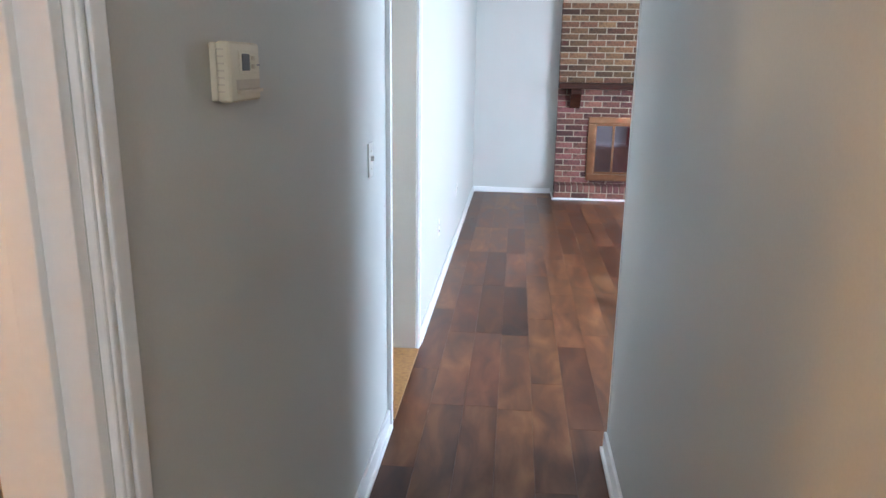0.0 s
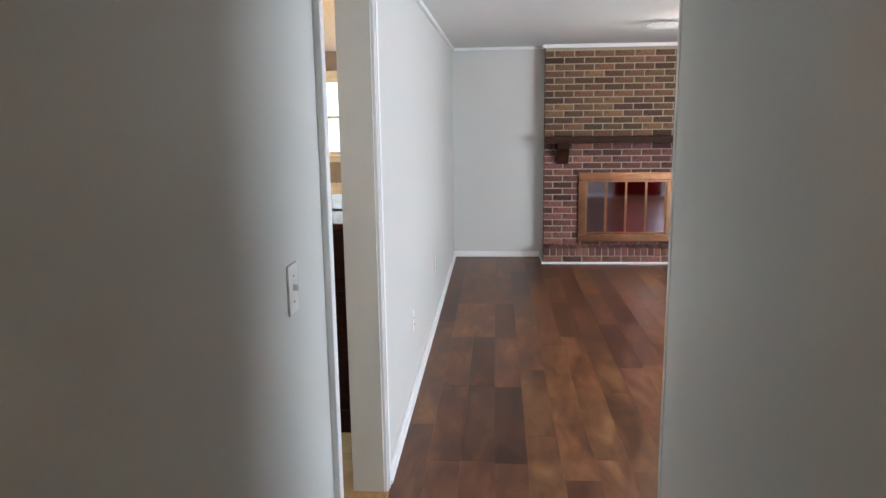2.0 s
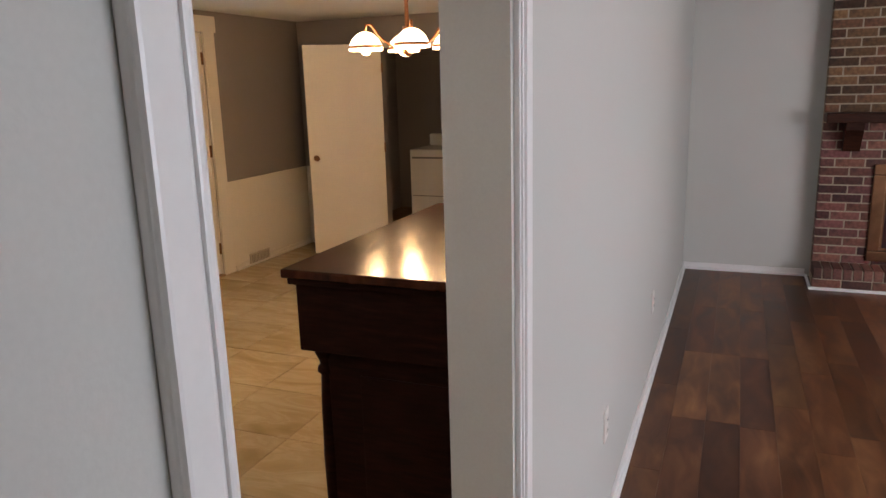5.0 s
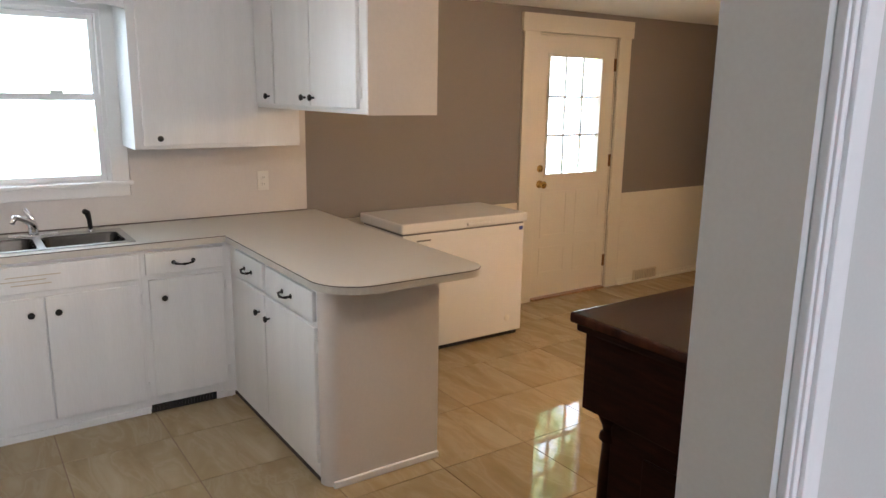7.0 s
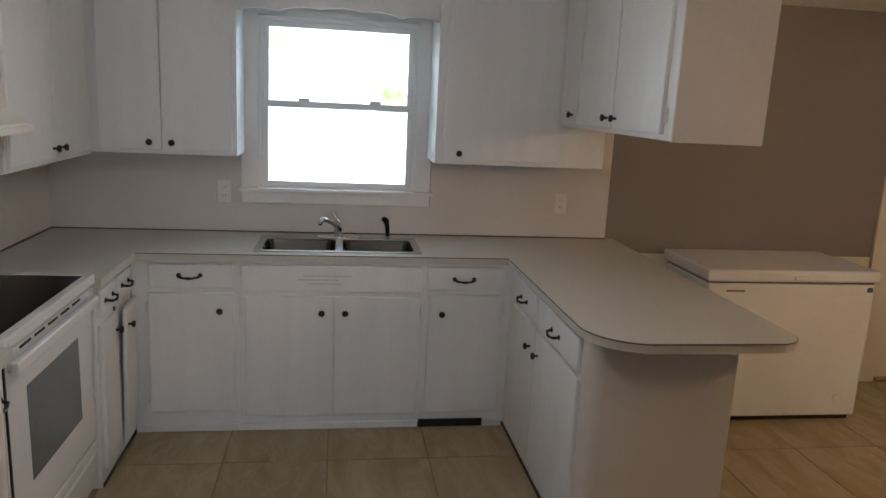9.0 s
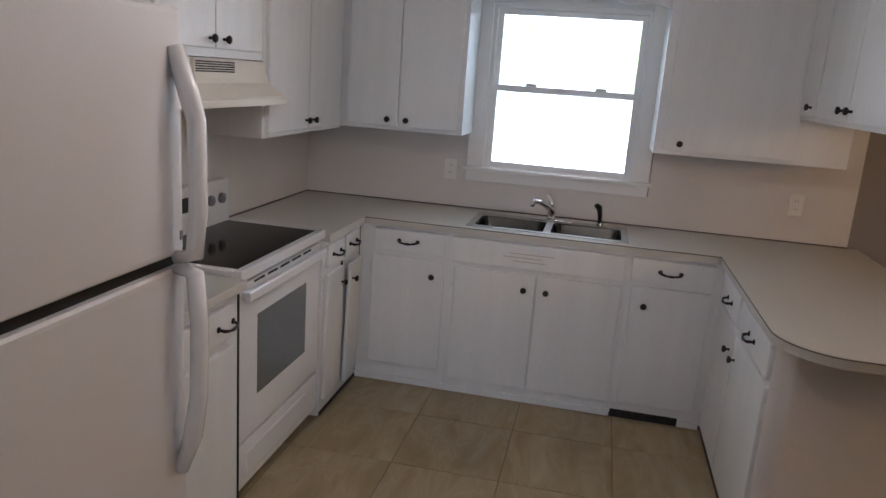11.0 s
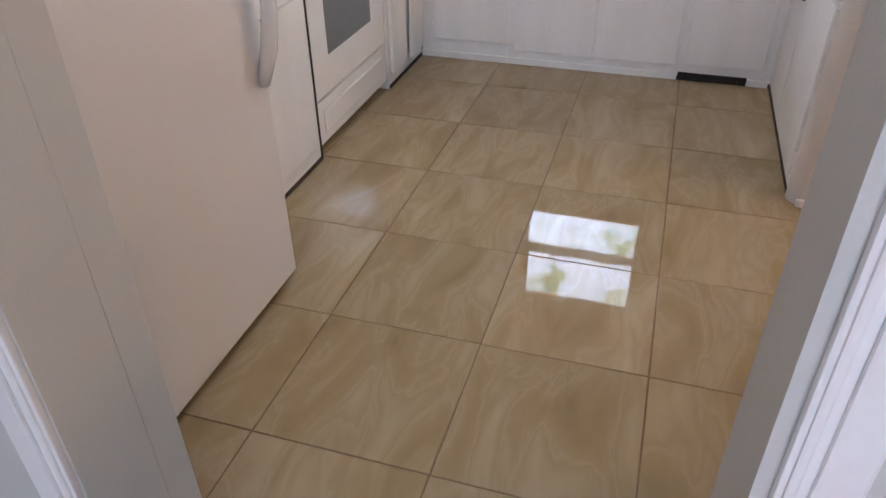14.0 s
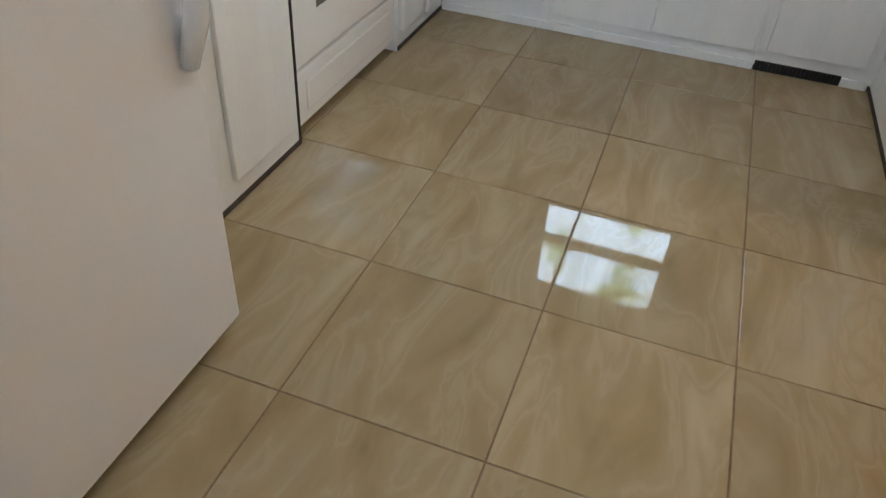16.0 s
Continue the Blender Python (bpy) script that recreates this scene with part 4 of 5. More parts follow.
for dr, z0, z1 in ((low_d, 0.66, 1.153), (up_d, 1.173, 1.62)):
    up = 1 if dr is up_d else -1
    base_z, far_z = (z0, z1) if up == 1 else (z1, z0)
    pts = [(HXX, FF, base_z), (HXX, FF + 0.045, base_z + up * 0.012), (HXX, FF + 0.055, base_z + up * 0.12), (HXX, FF + 0.052, base_z + up * 0.30), (HXX, FF + 0.035, far_z - up * 0.09), (HXX, FF + 0.004, far_z)]
    part("handle", tube(bmesh.new(), pts, [0.016, 0.020, 0.020, 0.020, 0.022, 0.018], 12), ENAMEL, dr, "long curved white handle", True)
part("side_badge", B((FR0 + 0.01, FR0 + 0.02, FF - 0.001, FF + 0.002, 1.21, 1.23)), GREY_PRINT, up_d)

# electric range
ST0, ST1, SF = -2.69, -1.93, -1.425
st = thing("electric_range", "white electric range with black glass cooktop", "stove")
part("body", B((ST0, ST1, KY0 + 0.01, SF - 0.03, 0.04, 0.86), bevel=0.003), ENAMEL, st)
part("foot_rail", B((ST0 + 0.03, ST1 - 0.03, KY0 + 0.05, SF - 0.06, 0.0, 0.04)), DARK, st)
part("side_gap", B((ST1 - 0.004, ST1 + 0.0035, SF - 0.05, SF - 0.028, 0.02, 0.87)), DARK, st)
ctop = part("cooktop_frame", B((ST0 - 0.004, ST1 + 0.004, SF - 0.005, SF + 0.03, 0.865, 0.903), (ST0 - 0.004, ST0 + 0.03, KY0 + 0.08, SF - 0.005, 0.865, 0.903), (ST1 - 0.03, ST1 + 0.004, KY0 + 0.08, SF - 0.005, 0.865, 0.903), bevel=0.006), ENAMEL, st)
part("cooktop_glass", B((ST0 + 0.03, ST1 - 0.03, KY0 + 0.08, SF - 0.005, 0.87, 0.902)), BLACK_GLASS, st, "black ceramic glass cooktop")
od = part("oven_door", B((ST0 + 0.004, ST1 - 0.004, SF - 0.03, SF + 0.012, 0.235, 0.845), bevel=0.008), ENAMEL, st)
part("oven_window", B((ST0 + 0.16, ST1 - 0.15, SF + 0.010, SF + 0.0135, 0.385, 0.702), bevel=0.0012), OVEN_GLASS, od, "grey oven window glass")
part("oven_handle", B((ST0 + 0.02, ST1 - 0.02, SF + 0.025, SF + 0.05, 0.785, 0.825), (ST0 + 0.03, ST0 + 0.06, SF + 0.01, SF + 0.03, 0.79, 0.82), (ST1 - 0.06, ST1 - 0.03, SF + 0.01, SF + 0.03, 0.79, 0.82), bevel=0.008, segments=3), ENAMEL, od)
for i in range(5):
    part("vent_slot", B((ST0 + 0.12 + i * 0.11, ST0 + 0.20 + i * 0.11, SF + 0.0125, SF + 0.0145, 0.832, 0.840)), DARK, od)
dw = part("storage_drawer", B((ST0 + 0.004, ST1 - 0.004, SF - 0.03, SF + 0.010, 0.045, 0.225), bevel=0.008), ENAMEL, st)
part("drawer_panel", B((ST0 + 0.06, ST1 - 0.06, SF + 0.008, SF + 0.018, 0.085, 0.185), bevel=0.006), ENAMEL, dw)
bg = part("backguard", B((ST0, ST1, KY0 + 0.01, KY0 + 0.075, 0.865, 1.09), bevel=0.012), ENAMEL, st)
part("display", B((ST0 + 0.29, ST1 - 0.29, KY0 + 0.074, KY0 + 0.079, 0.99, 1.05)), LCD, bg)
for x in (ST0 + 0.08, ST0 + 0.17, ST1 - 0.17, ST1 - 0.08):
    part("control_knob", turned(bmesh.new(), [(0.024, 0), (0.022, 0.014), (0.008, 0.022), (0.003, 0.023)], (x, KY0 + 0.075, 1.01), "y"), GREY_PRINT, bg)

# range hood
hd = thing("range_hood", "cream white under-cabinet range hood with vent slots", "range hood")
bm = bmesh.new()
prof = [(KY0 + 0.01, 1.445), (SF - 0.09, 1.445), (SF - 0.085, 1.475), (-1.58, 1.52), (-1.60, 1.602), (KY0 + 0.01, 1.602)]
HD0, HD1 = -2.496, -1.730
l0 = [bm.verts.new((HD0, y, z)) for y, z in prof]
l1 = [bm.verts.new((HD1, y, z)) for y, z in prof]
bm.faces.new(l0), bm.faces.new(list(reversed(l1)))
for i in range(len(prof)):
    j = (i + 1) % len(prof)
    bm.faces.new((l0[j], l0[i], l1[i], l1[j]))
part("canopy", bm, CREAM, hd)
part("lip", B((HD0 - 0.004, HD1 + 0.004, SF - 0.092, SF - 0.078, 1.442, 1.466), bevel=0.004), CREAM, hd)
part("filter", B((HD0 + 0.08, HD1 - 0.08, KY0 + 0.10, SF - 0.15, 1.437, 1.4452)), GREY_PRINT, hd)
vent = part("vent_plate", B((HD0 + 0.27, HD0 + 0.55, -1.594, -1.581, 1.532, 1.598), bevel=0.001), CREAM, hd)
for i in range(5):
    part("vent_slot", B((HD0 + 0.28, HD0 + 0.54, -1.5815, -1.5795, 1.556 + i * 0.008, 1.5605 + i * 0.008)), DARK, vent)

# ---- dark wooden sideboard by the doorway ----
sb = thing("sideboard", "dark cherry wood sideboard with moulded top edge", "sideboard")
QX0, QX1, QY0, QY1 = -0.86, -0.16, 0.535, 1.75
part("top", B((QX0 - 0.02, QX1, QY0 - 0.02, QY1 + 0.02, 1.03, 1.058), bevel=0.008, segments=3), TABLE_WOOD, sb, "worn shiny brown top")
part("moulding", B((QX0 - 0.006, QX1, QY0 - 0.006, QY1 + 0.006, 1.008, 1.03), bevel=0.006), DARK_WOOD, sb)
part("apron", B((QX0 + 0.012, QX1, QY0 + 0.012, QY1 - 0.012, 0.795, 1.008), bevel=0.004), DARK_WOOD, sb)
part("lower_body", B((QX0 + 0.085, QX1, QY0 + 0.05, QY1 - 0.05, 0.05, 0.795), bevel=0.003), DARK_WOOD, sb)
for y in (QY0 + 0.045, QY1 - 0.085):
    bm = turned(bmesh.new(), [(0.03, 0.795), (0.034, 0.78), (0.022, 0.755), (0.018, 0.74), (0.026, 0.73), (0.028, 0.715), (0.018, 0.705), (0.023, 0.60), (0.026, 0.4), (0.022, 0.16), (0.03, 0.14), (0.03, 0.11)], (QX0 + 0.068, y + 0.02, 0), "z", 16)
    part("column", bm, DARK_WOOD, sb, "turned corner column", True)
for y0, y1 in ((QY0 + 0.11, 1.12), (1.16, QY1 - 0.11)):
    d = part("door", B((QX0 + 0.072, QX0 + 0.086, y0, y1, 0.16, 0.76), bevel=0.004), DARK_WOOD, sb)
    part("panel", B((QX0 + 0.064, QX0 + 0.074, y0 + 0.07, y1 - 0.07, 0.23, 0.69), bevel=0.004), DARK_WOOD, d)
part("side_panel", B((QX0 + 0.20, QX1 - 0.08, QY0 + 0.040, QY0 + 0.052, 0.17, 0.72), bevel=0.004), DARK_WOOD, sb)
part("plinth", B((QX0 + 0.03, QX1, QY0 + 0.02, QY1 - 0.02, 0.0, 0.11), bevel=0.008), DARK_WOOD, sb)
cable = solid("cable", tube(bmesh.new(), [(-0.20, 1.02, 1.061), (-0.32, 0.98, 1.061), (-0.42, 1.03, 1.061), (-0.48, 1.10, 1.061), (-0.55, 1.09, 1.061)], 0.003, 6), CABLE, "thin black cable lying on the sideboard", "cable")

# ---- open utility door and what shows behind it ----
dr = tagged(thing("door_2", "open plain white interior door with brass knob", "door", pose(-2.815, KY1 - 0.03, 0, 0, 0, 180 + 39.5), kind="structure"))
part("slab", B((0.0, 0.73, -0.018, 0.018, 0.012, 1.965), bevel=0.003), CREAM, dr)
for s in (-1, 1):
    part("knob", turned(bmesh.new(), [(0.027, s * 0.018), (0.027, s * 0.024), (0.011, s * 0.03), (0.012, s * 0.045), (0.026, s * 0.055), (0.026, s * 0.07), (0.004, s * 0.078)], (0.665, 0, 0.93), "y"), OLD_BRASS, dr, "antique brass knob", True)
for z in (0.2, 1.0, 1.75):
    part("hinge", B((-0.012, 0.004, 0.010, 0.022, z - 0.045, z + 0.045)), OLD_BRASS, dr)
ws = thing("washing_machine", "white laundry machine in the dark utility room", "washing machine")
part("body", B((-3.02, -2.32, 6.15, 6.8, 0.03, 0.88), bevel=0.015), ENAMEL, ws)
part("control_panel", B((-3.0, -2.34, 6.68, 6.78, 0.88, 1.02), bevel=0.02), ENAMEL, ws)
part("seam", B((-2.99, -2.35, 6.146, 6.151, 0.78, 0.80), (-2.99, -2.35, 6.146, 6.151, 0.36, 0.368)), GREY_PRINT, ws)
part("foot", B((-2.98, -2.36, 6.2, 6.75, 0.0, 0.03)), DARK, ws)
uc = solid("utility_cabinet", B((-2.9, -2.0, 7.05, 7.4, 1.62, CEIL), bevel=0.004), CABINET, "white wall cabinet in the dark utility room", "cabinet")

# ---- kitchen ceiling light ----
kl = thing("ceiling_light", "twin-dome white glass ceiling light, lit", "ceiling light")
part("base", B((-1.73, -1.43, -0.535, -0.435, CEIL - 0.03, CEIL - 0.001), bevel=0.008), TRIM, kl)
for x, y in ((-1.69, -0.50), (-1.47, -0.47)):
    dome = part("dome", turned(bmesh.new(), [(0.112, CEIL - 0.031), (0.11, CEIL - 0.05), (0.095, CEIL - 0.085), (0.06, CEIL - 0.112), (0.015, CEIL - 0.12)], (x, y, 0), sides=28), DOME, kl, "lit white glass dome", True)
    part("finial", turned(bmesh.new(), [(0.03, CEIL - 0.1195), (0.03, CEIL - 0.126), (0.012, CEIL - 0.132), (0.01, CEIL - 0.145), (0.002, CEIL - 0.148)], (x, y, 0)), STEEL, dome, smooth=True)
    bulb("kitchen_ceiling_lamp", (x, y, CEIL - 0.24), 6, (1.0, 0.92, 0.82), 0.1)

# ---- chandelier ----
CH = (-1.38, 2.60)
ch = thing("chandelier", "copper chandelier with lit amber glass shades", "chandelier")
part("canopy", turned(bmesh.new(), [(0.06, CEIL - 0.03), (0.065, CEIL - 0.004), (0.02, CEIL - 0.001)], (*CH, 0)), COPPER, ch)
part("stem", turned(bmesh.new(), [(0.012, 1.74), (0.035, 1.76), (0.03, 1.82), (0.014, 1.86), (0.011, 2.0), (0.011, CEIL - 0.02)], (*CH, 0)), COPPER, ch, smooth=True)
for k in range(4):
    a = radians(30 + 90 * k)
    ux, uy = math.cos(a), math.sin(a)
    P = lambda r, z: (CH[0] + r * ux, CH[1] + r * uy, z)
    arm = part("arm", tube(bmesh.new(), [P(0.02, 1.81), P(0.08, 1.79), P(0.15, 1.84), P(0.20, 1.915), P(0.23, 1.915), P(0.235, 1.87)], 0.008, 8), COPPER, ch, smooth=True)
    sh = part("shade", turned(bmesh.new(), [(0.02, 0.10), (0.045, 0.09), (0.075, 0.06), (0.092, 0.022), (0.095, 0.0), (0.09, 0.0), (0.07, 0.055), (0.04, 0.083), (0.015, 0.09)], P(0.235, 1.775), sides=24), SHADE, ch, "lit amber glass bell shade", True)
    part("shade_band", turned(bmesh.new(), [(0.096, 0.012), (0.099, 0.016), (0.099, 0.024), (0.095, 0.028)], P(0.235, 1.775), sides=24), COPPER, sh)
    part("bulb", turned(bmesh.new(), [(0.012, 0.04), (0.03, 0.01), (0.032, -0.012), (0.018, -0.034), (0.003, -0.038)], P(0.235, 1.79)), GLOBE, sh, smooth=True)
    bulb("chandelier_light", P(0.235, 1.73), 12.5, WARM, 0.04)

# ---- living room ----
fp = thing("fireplace", "red brown brick fireplace with raised hearth", "fireplace")
CX0, CX1, CY = 0.96, 2.655, 4.87
FX0, FX1, FZ0, FZ1 = 1.385, 2.235, 0.24, 0.86
for x0, x1, z0, z1 in ((CX0 + 0.006, FX0, 0, CEIL - 0.002), (FX1, CX1 - 0.006, 0, CEIL - 0.002), (FX0, FX1, FZ1, CEIL - 0.002), (FX0, FX1, 0, FZ0)):
    part("mortar_core", B((x0, x1, CY + 0.006, LY1 - 0.001, z0, z1)), MORTAR, fp)
part("firebox", B((FX0 - 0.02, FX1 + 0.02, LY1 - 0.002, LY1 + 0.19, FZ0 - 0.02, FZ1 + 0.02)), SOOT, fp)
hearth = part("hearth", B((CX0 - 0.003, CX1 + 0.014, 4.657, CY + 0.006, 0.0, 0.158)), MORTAR, fp)
part("hearth_trim", B((CX0 - 0.03, CX1 + 0.04, 4.632, 4.650, 0.0, 0.022), (CX0 - 0.03, CX0 - 0.012, 4.65, LY1 - 0.02, 0.0, 0.022), (CX1 + 0.022, CX1 + 0.04, 4.65, LY1 - 0.02, 0.0, 0.022), bevel=0.005), TRIM, fp, "white quarter round along the hearth")
sc = part("fire_screen", B((1.315, 2.305, CY - 0.028, CY - 0.002, 0.195, 0.275), (1.315, 2.305, CY - 0.028, CY - 0.002, 0.845, 0.925), (1.315, 1.40, CY - 0.028, CY - 0.002, 0.275, 0.845), (2.22, 2.305, CY - 0.028, CY - 0.002, 0.275, 0.845), bevel=0.008), OLD_BRASS, fp, "antique brass frame with glass doors")
for i in range(4):
    x0 = 1.40 + i * 0.205
    part("glass_door", B((x0 + 0.012, x0 + 0.193, CY - 0.014, CY - 0.010, 0.30, 0.825)), FIRE_GLASS, sc, "dark reflective fireplace glass")
    part("door_bar", B((x0 + 0.0, x0 + 0.012, CY - 0.019, CY - 0.006, 0.28, 0.845), (x0 + 0.193, x0 + 0.205, CY - 0.019, CY - 0.006, 0.28, 0.845), (x0 + 0.012, x0 + 0.193, CY - 0.019, CY - 0.006, 0.28, 0.30), (x0 + 0.012, x0 + 0.193, CY - 0.019, CY - 0.006, 0.825, 0.845), bevel=0.002), OLD_BRASS, sc)
mt = thing("mantel_shelf", "dark stained wooden mantel shelf on two corbels", "mantel")
part("shelf", B((CX0 - 0.005, CX1 + 0.01, 4.655, CY - 0.003, 1.235, 1.30), bevel=0.008), MANTEL_WOOD, mt)
for x in (1.09, 2.37):
    bm = bmesh.new()
    prof = [(CY - 0.003, 1.235), (CY - 0.003, 1.02), (CY - 0.05, 1.02), (CY - 0.075, 1.07), (CY - 0.12, 1.14), (CY - 0.16, 1.18), (CY - 0.165, 1.235)]
    a0 = [bm.verts.new((x, y, z)) for y, z in prof]
    a1 = [bm.verts.new((x + 0.115, y, z)) for y, z in prof]
    bm.faces.new(a0), bm.faces.new(list(reversed(a1)))
    for i in range(len(prof)):
        j = (i + 1) % len(prof)
        bm.faces.new((a0[j], a0[i], a1[i], a1[j]))
    part("corbel", bm, MANTEL_WOOD, mt)

# ceiling fan
FC = (2.24, 2.85)
fan = thing("ceiling_fan", "white ceiling fan with lit frosted globes and pull chains", "ceiling fan")
part("motor", turned(bmesh.new(), [(0.09, CEIL - 0.001), (0.12, CEIL - 0.012), (0.125, CEIL - 0.045), (0.07, CEIL - 0.06)], (*FC, 0)), TRIM, fan, smooth=True)
for k in range(5):
    a = radians(20 + 72 * k)
    m = Matrix.Translation((*FC, CEIL - 0.04)) @ Matrix.Rotation(a, 4, "Z") @ Matrix.Rotation(radians(10), 4, "X")
    bm = slab(bmesh.new(), [(0.18, -0.045)] + arc(0.60, 0, 0.062, -90, 90, 8) + [(0.18, 0.045)], -0.004, 0.004)
    bmesh.ops.transform(bm, matrix=m, verts=bm.verts)
    part("blade", bm, TRIM, fan)
    bm = B((0.10, 0.22, -0.018, 0.018, -0.009, -0.004), bevel=0.002)
    bmesh.ops.transform(bm, matrix=m, verts=bm.verts)
    part("blade_iron", bm, BRASS, fan)
for k in range(3):
    a = radians(100 + 120 * k)
    p = (FC[0] + 0.10 * math.cos(a), FC[1] + 0.10 * math.sin(a), CEIL - 0.085)
    part("globe", turned(bmesh.new(), [(0.02, 0.045), (0.045, 0.038), (0.078, 0.012), (0.085, -0.015), (0.058, -0.055), (0.006, -0.068)], p), GLOBE, fan, "lit frosted globe", True)
for dx, z in ((0.0, 2.06), (0.035, 2.10)):
    ch2 = part("pull_chain", tube(bmesh.new(), [(FC[0] - 0.03 + dx, FC[1] - 0.03, CEIL - 0.055), (FC[0] - 0.03 + dx, FC[1] - 0.03, z)], 0.003, 6), BRASS, fan)
    part("pull_knob", turned(bmesh.new(), [(0.003, 0.012), (0.008, 0.0), (0.007, -0.012), (0.002, -0.018)], (FC[0] - 0.03 + dx, FC[1] - 0.03, z)), MANTEL_WOOD, ch2)
bulb("fan_light", (*FC, CEIL - 0.32), 8, (1.0, 0.9, 0.75), 0.08)

# living room windows with red curtains
for nm, m_, w_, lab in (("window_2", pose(2.65, HALL_END - 0.06, 0.75, 0, 0, 0), 1.75, "white living room window with red curtains"), ("window_3", pose(LX1 + 0.075, -0.5, 0.70, 0, 0, 90), 2.0, "wide white living room window")):
    wv = tagged(thing(nm, lab, "window", m_, kind="structure"))
    hgt = 1.3 if nm == "window_2" else 1.35
    part("window_frame", B((0, 0.05, -0.05, 0.05, 0, hgt), (w_ - 0.05, w_, -0.05, 0.05, 0, hgt), (0.05, w_ - 0.05, -0.05, 0.05, 0, 0.05), (0.05, w_ - 0.05, -0.05, 0.05, hgt - 0.05, hgt), (w_ / 2 - 0.02, w_ / 2 + 0.02, -0.03, 0.03, 0.05, hgt - 0.05)), TRIM, wv)
    pn = part("pane", B((0.05, w_ - 0.05, -0.003, 0.003, 0.05, hgt - 0.05)), PANE, wv)
    pn.visible_shadow = False
for x0, x1 in ((2.62, 3.46), (3.78, 4.45)):
    bm = bmesh.new()
    n_ = 40
    fr_ = [[bm.verts.new((x0 + (x1 - x0) * i / n_, HALL_END + 0.06 + 0.022 * math.sin(i * 1.35) + d, z)) for i in range(n_ + 1)] for d, z in ((0, 0.02), (0, 2.1), (-0.004, 2.1), (-0.004, 0.02))]
    for p, q in zip(fr_, fr_[1:] + fr_[:1]):
        for i in range(n_):
            bm.faces.new((p[i], p[i + 1], q[i + 1], q[i]))
    solid("curtain", bm, RED_CLOTH, "red cloth curtain hanging beside the window", "curtain", group="red curtains", smooth=True)
rod = solid("curtain_rod", tube(bmesh.new(), [(2.5, HALL_END + 0.06, 2.11), (4.55, HALL_END + 0.06, 2.11)], 0.012, 10), BLACK_METAL, "dark metal curtain rod above the window", "curtain rod")

# ---- wall plates, thermostat ----


def plate(name, label, m, w=0.07, h=0.115, kind_="switch"):
    """A wall plate on a wall whose outward side is local -y."""
    ob = thing(name, label, "switch" if kind_ == "switch" else "outlet", m)
    part("cover", B((-w / 2, w / 2, -0.006, 0.0, -h / 2, h / 2), bevel=0.003), PLASTIC, ob)
    if kind_ == "switch":
        part("toggle", B((-0.005, 0.005, -0.018, -0.005, -0.004, 0.012), bevel=0.002), PLASTIC, ob)
        for z in (-0.03, 0.03):
            part("screw", turned(bmesh.new(), [(0.003, 0.0), (0.003, -0.0012), (0.001, -0.002)], (0, -0.006, z), "y", 8), VENT_PAINT, ob)
    else:
        for z in (-0.02, 0.02):
            s = part("socket", turned(bmesh.new(), [(0.017, 0.0), (0.0165, -0.0025), (0.004, -0.003)], (0, -0.006, z), "y", 16), PLASTIC, ob)
            part("slot", B((-0.007, -0.005, -0.0098, -0.0085, z - 0.005, z + 0.005), (0.005, 0.007, -0.0098, -0.0085, z - 0.005, z + 0.005)), DARK, s)
    return ob


plate("light_switch", "white toggle light switch on the hall wall", pose(0.0, -1.19, 1.17, 0, 0, 90))
plate("wall_outlet", "white double outlet low on the living room wall", pose(0.0, 1.094, 0.423, 0, 0, 90), kind_="outlet")
plate("wall_outlet", "white double outlet low on the living room wall", pose(0.0, 2.577, 0.428, 0, 0, 90), kind_="outlet")
plate("light_switch", "white light switch on the taupe dining wall", pose(-1.77, KY1, 1.135, 0, 0, 0))
plate("wall_outlet", "white outlet on the backsplash beside the window", pose(KX0 + 0.009, -1.064, 1.094, 0, 0, 90), kind_="outlet")
plate("wall_outlet", "white outlet on the backsplash above the peninsula", pose(KX0 + 0.009, 0.757, 1.078, 0, 0, 90), kind_="outlet")
th = thing("thermostat", "almond plastic wall thermostat with small display", "thermostat", pose(0.0, -2.395, 1.469, 0, 0, 90))
part("base", B((-0.066, 0.064, -0.012, 0, -0.044, 0.048), bevel=0.004), ALMOND, th)
part("cover", B((-0.07, 0.068, -0.036, -0.012, -0.046, 0.05), bevel=0.008, segments=3), ALMOND, th)
part("bezel", B((-0.032, 0.045, -0.0385, -0.035, 0.0, 0.036), bevel=0.0015), ALMOND, th)
part("display", B((-0.024, 0.010, -0.0395, -0.0375, 0.004, 0.031), bevel=0.0005), LCD, th)
for z in (0.011, 0.024):
    part("button", B((0.019, 0.031, -0.041, -0.038, z - 0.004, z + 0.004), bevel=0.0015), VENT_PAINT, th)
# no hollow here: darker strip paints the shadow of the scooped groove
part("scoop", B((-0.046, 0.060, -0.0372, -0.0355, -0.026, -0.010), bevel=0.0008), VENT_PAINT, th)
part("slider_lip", B((-0.046, 0.062, -0.043, -0.035, -0.032, -0.026), bevel=0.002), ALMOND, th)
for i in range(7):
    part("vent_slot", B((-0.0708, -0.0695, -0.026, -0.015, 0.036 - i * 0.011, 0.0385 - i * 0.011)), VENT_PAINT, th)
part("badge", B((0.050, 0.064, -0.0368, -0.0355, 0.012, 0.0145)), GREY_PRINT, th)

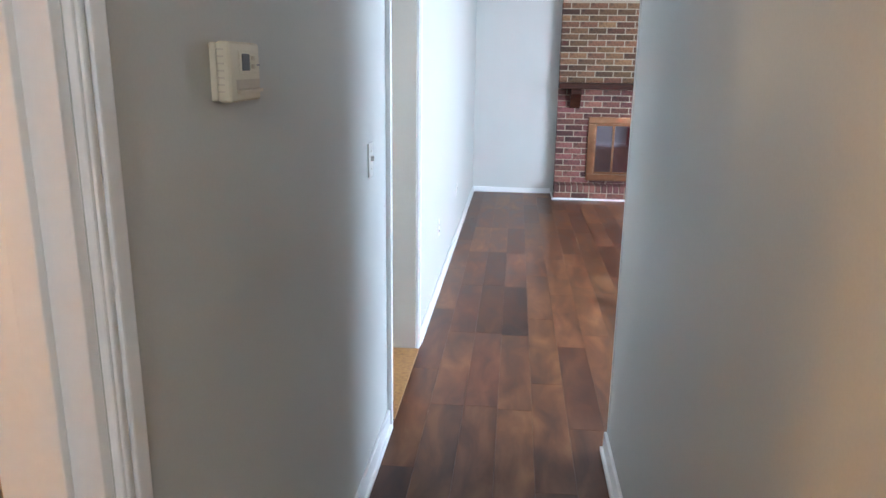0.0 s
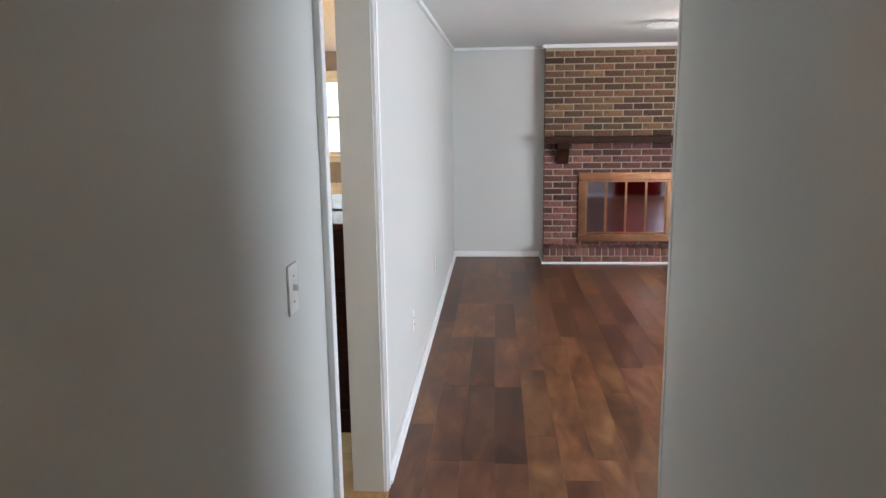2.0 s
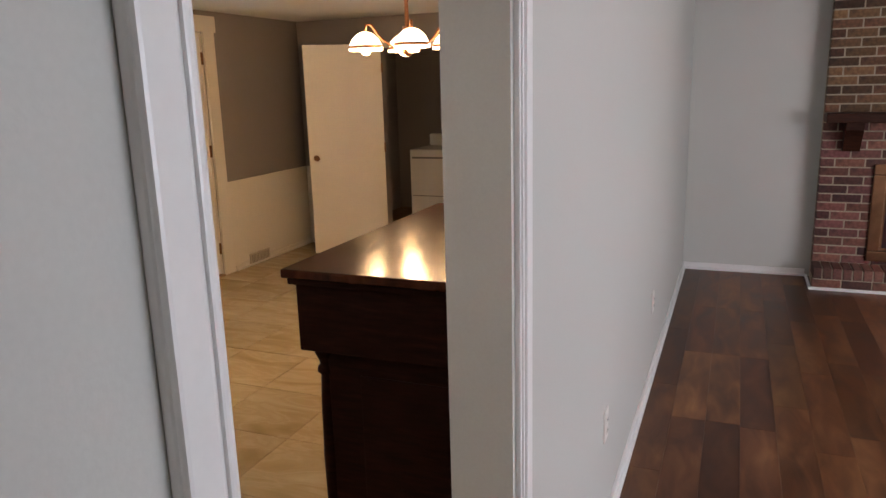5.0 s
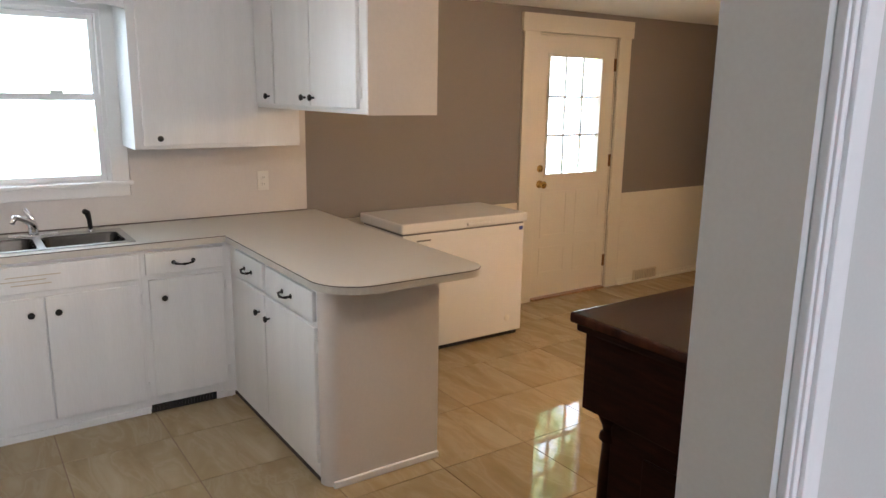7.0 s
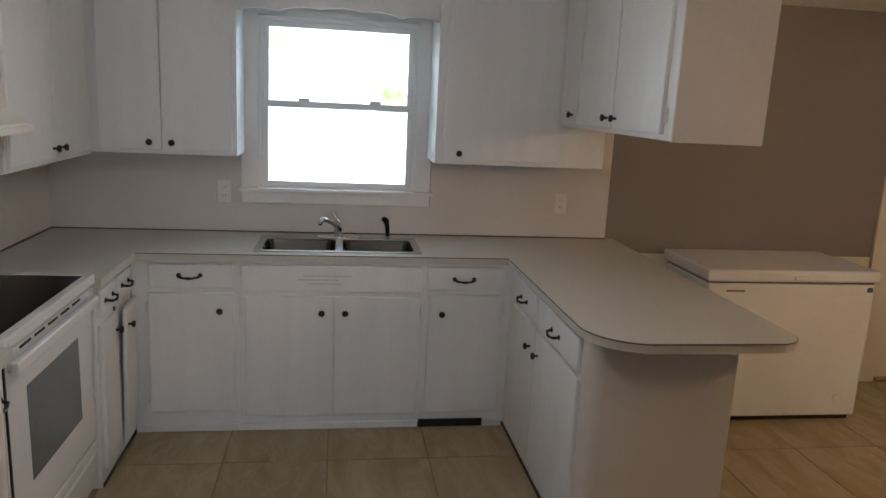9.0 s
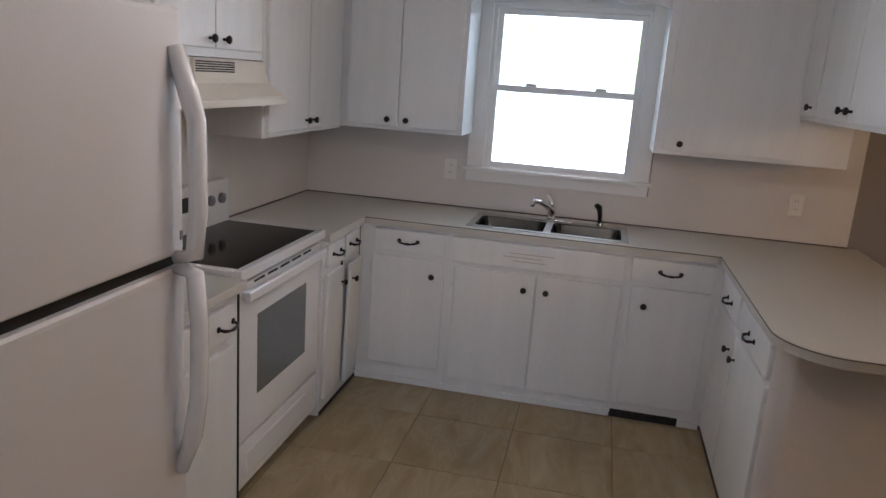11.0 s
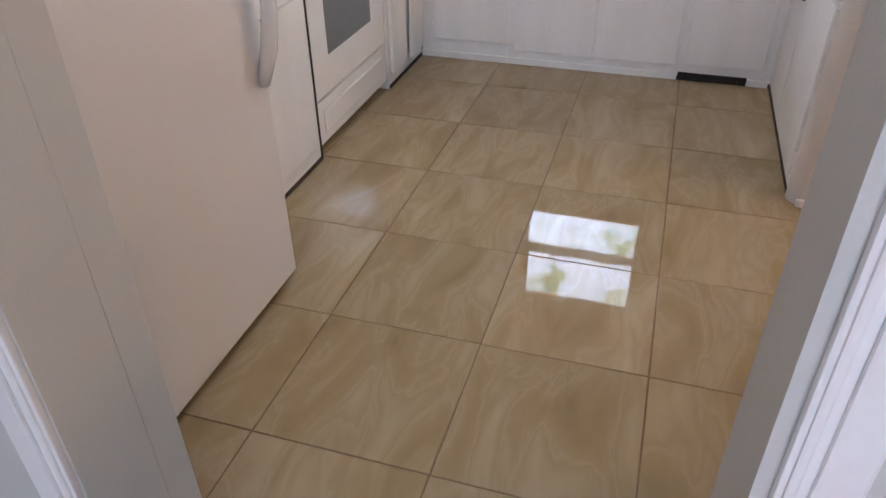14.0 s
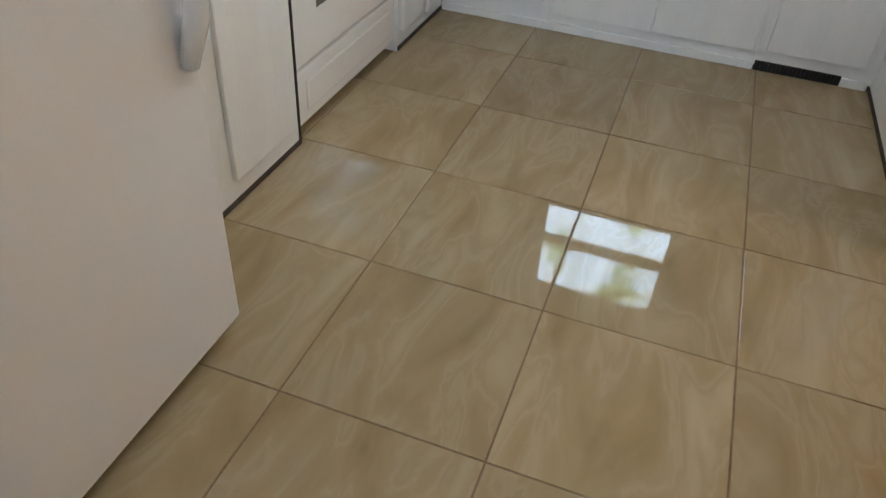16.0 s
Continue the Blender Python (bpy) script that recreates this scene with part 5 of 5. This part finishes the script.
# ---- lit side room off the hall ----
van = thing("vanity", "honey oak vanity in the warm lit side room", "vanity")
part("body", B((-1.15, -0.62, -2.95, -2.3, 0.0, 0.80), bevel=0.004), TAN_WOOD, van)
part("top", B((-1.17, -0.60, -2.97, -2.3, 0.80, 0.835), bevel=0.008), CREAM, van)
bulb("side_room_light", (-1.65, -3.25, 1.9), 13, (1.0, 0.52, 0.17), 0.2)
# added fill lamp without a fixture, out of view behind the walk's start
bulb("hall_fill", (0.45, -4.6, 2.1), 7, (1.0, 0.94, 0.88), 0.1)

# ---- bricks, planks and tiles, piece by piece ----


def piece(name, mesh, parent, m):
    ob = new(name, mesh)
    ob.parent = parent
    ob.matrix_basis = m
    return ob


rng = random.Random(7)
BW, BH, BJ = 0.190, 0.056, 0.0105
brick_mesh = {}


def brick_of(w, h, d, mat_):
    key = (round(w, 3), round(h, 3), round(d, 3), mat_.name)
    if key not in brick_mesh:
        brick_mesh[key] = mesh_of("brick", B((-w / 2, w / 2, -d / 2, d / 2, -h / 2, h / 2), bevel=0.003, segments=1), mat_)
    return brick_mesh[key]


rows_ = int((CEIL - 0.17) / (BH + BJ))
for r_ in range(rows_):
    z = 0.165 + (r_ + 0.5) * (BH + BJ)
    if z + BH / 2 > CEIL - 0.004:
        break
    x = CX0
    first = True
    while x < CX1 - 0.02:
        w = BW
        if first and r_ % 2:
            w = BW / 2 - BJ / 2
        first = False
        w = min(w, CX1 - x)
        x1 = x + w
        inside = z + BH / 2 > FZ0 and z - BH / 2 < FZ1
        if inside and x1 > FX0 and x < FX1:
            if x < FX0 - 0.02:
                x1 = FX0
            elif x1 > FX1 + 0.02:
                x = FX1
            else:
                x = x + w + BJ
                continue
        ww = x1 - x
        if ww > 0.02:
            mat_ = BRICK if z > 1.28 else BRICK_RED
            piece("brick", brick_of(ww, BH, 0.07, mat_), fp, pose((x + x1) / 2, CY + 0.035 + rng.uniform(-0.002, 0.002), z, rng.uniform(-0.4, 0.4), 0, rng.uniform(-0.3, 0.3)))
        x = x1 + BJ if not (inside and x1 == FX0) else x + w + BJ
# hearth: a stretcher course with a rowlock course on it
x = CX0 - 0.01
while x < CX1 + 0.01:
    w = min(BW, CX1 + 0.02 - x)
    piece("brick", brick_of(w, BH, 0.06, BRICK_RED), hearth, pose(x + w / 2, 4.68, 0.05, 0, 0, rng.uniform(-0.3, 0.3)))
    x += w + BJ
n_ = 26
for i in range(n_):
    w = (CX1 - CX0 + 0.03) / n_
    piece("brick", brick_of(w - BJ, 0.082, 0.225, BRICK_RED), hearth, pose(CX0 - 0.01 + (i + 0.5) * w, 4.76, 0.128, rng.uniform(-0.3, 0.3), rng.uniform(-0.4, 0.4), 0))

# planks run along the hall
PW, PL = 0.152, 0.92
plank_mesh = {}
i = 0
x = 0.0
while x < LX1 - 0.01:
    w = min(PW, LX1 - x)
    y0, y1 = (HALL_Y0, LY1) if x < HALL_R - 0.01 else (HALL_END, LY1)
    y = y0 - rng.uniform(0.0, PL * 0.8)
    while y < y1:
        a, c = max(y, y0), min(y + PL, y1)
        if c - a > 0.03:
            key = (round(w, 3), round(c - a, 3))
            if key not in plank_mesh:
                plank_mesh[key] = mesh_of("plank", B((-w / 2 + 0.0002, w / 2 - 0.0002, -(c - a) / 2 + 0.0002, (c - a) / 2 - 0.0002, -0.012, 0.0), bevel=0.0004, segments=1), PLANK)
            piece("plank", plank_mesh[key], FLOOR_PLANK, pose(x + w / 2, (a + c) / 2, 0))
        y += PL
    x += w

# tiles of the kitchen
TX, TY, TS, TL = -1.023, -0.046, 0.465, 0.459
tile_mesh = {}
for i in range(-6, 3):
    for j in range(-5, 13):
        x0, x1 = max(TX + i * TS, KX0), min(TX + (i + 1) * TS, -0.02)
        y0, y1 = max(TY + j * TL, KY0), min(TY + (j + 1) * TL, KY1 + 0.1)
        if x1 - x0 < 0.02 or y1 - y0 < 0.02:
            continue
        key = (round(x1 - x0, 3), round(y1 - y0, 3))
        if key not in tile_mesh:
            w, h = x1 - x0 - 0.004, y1 - y0 - 0.004
            tile_mesh[key] = mesh_of("tile", B((-w / 2, w / 2, -h / 2, h / 2, -0.01, 0.0), bevel=0.0018, segments=2), TILE)
        piece("tile", tile_mesh[key], FLOOR_TILE, pose((x0 + x1) / 2, (y0 + y1) / 2, 0, rng.uniform(-0.12, 0.12), rng.uniform(-0.12, 0.12), 0))
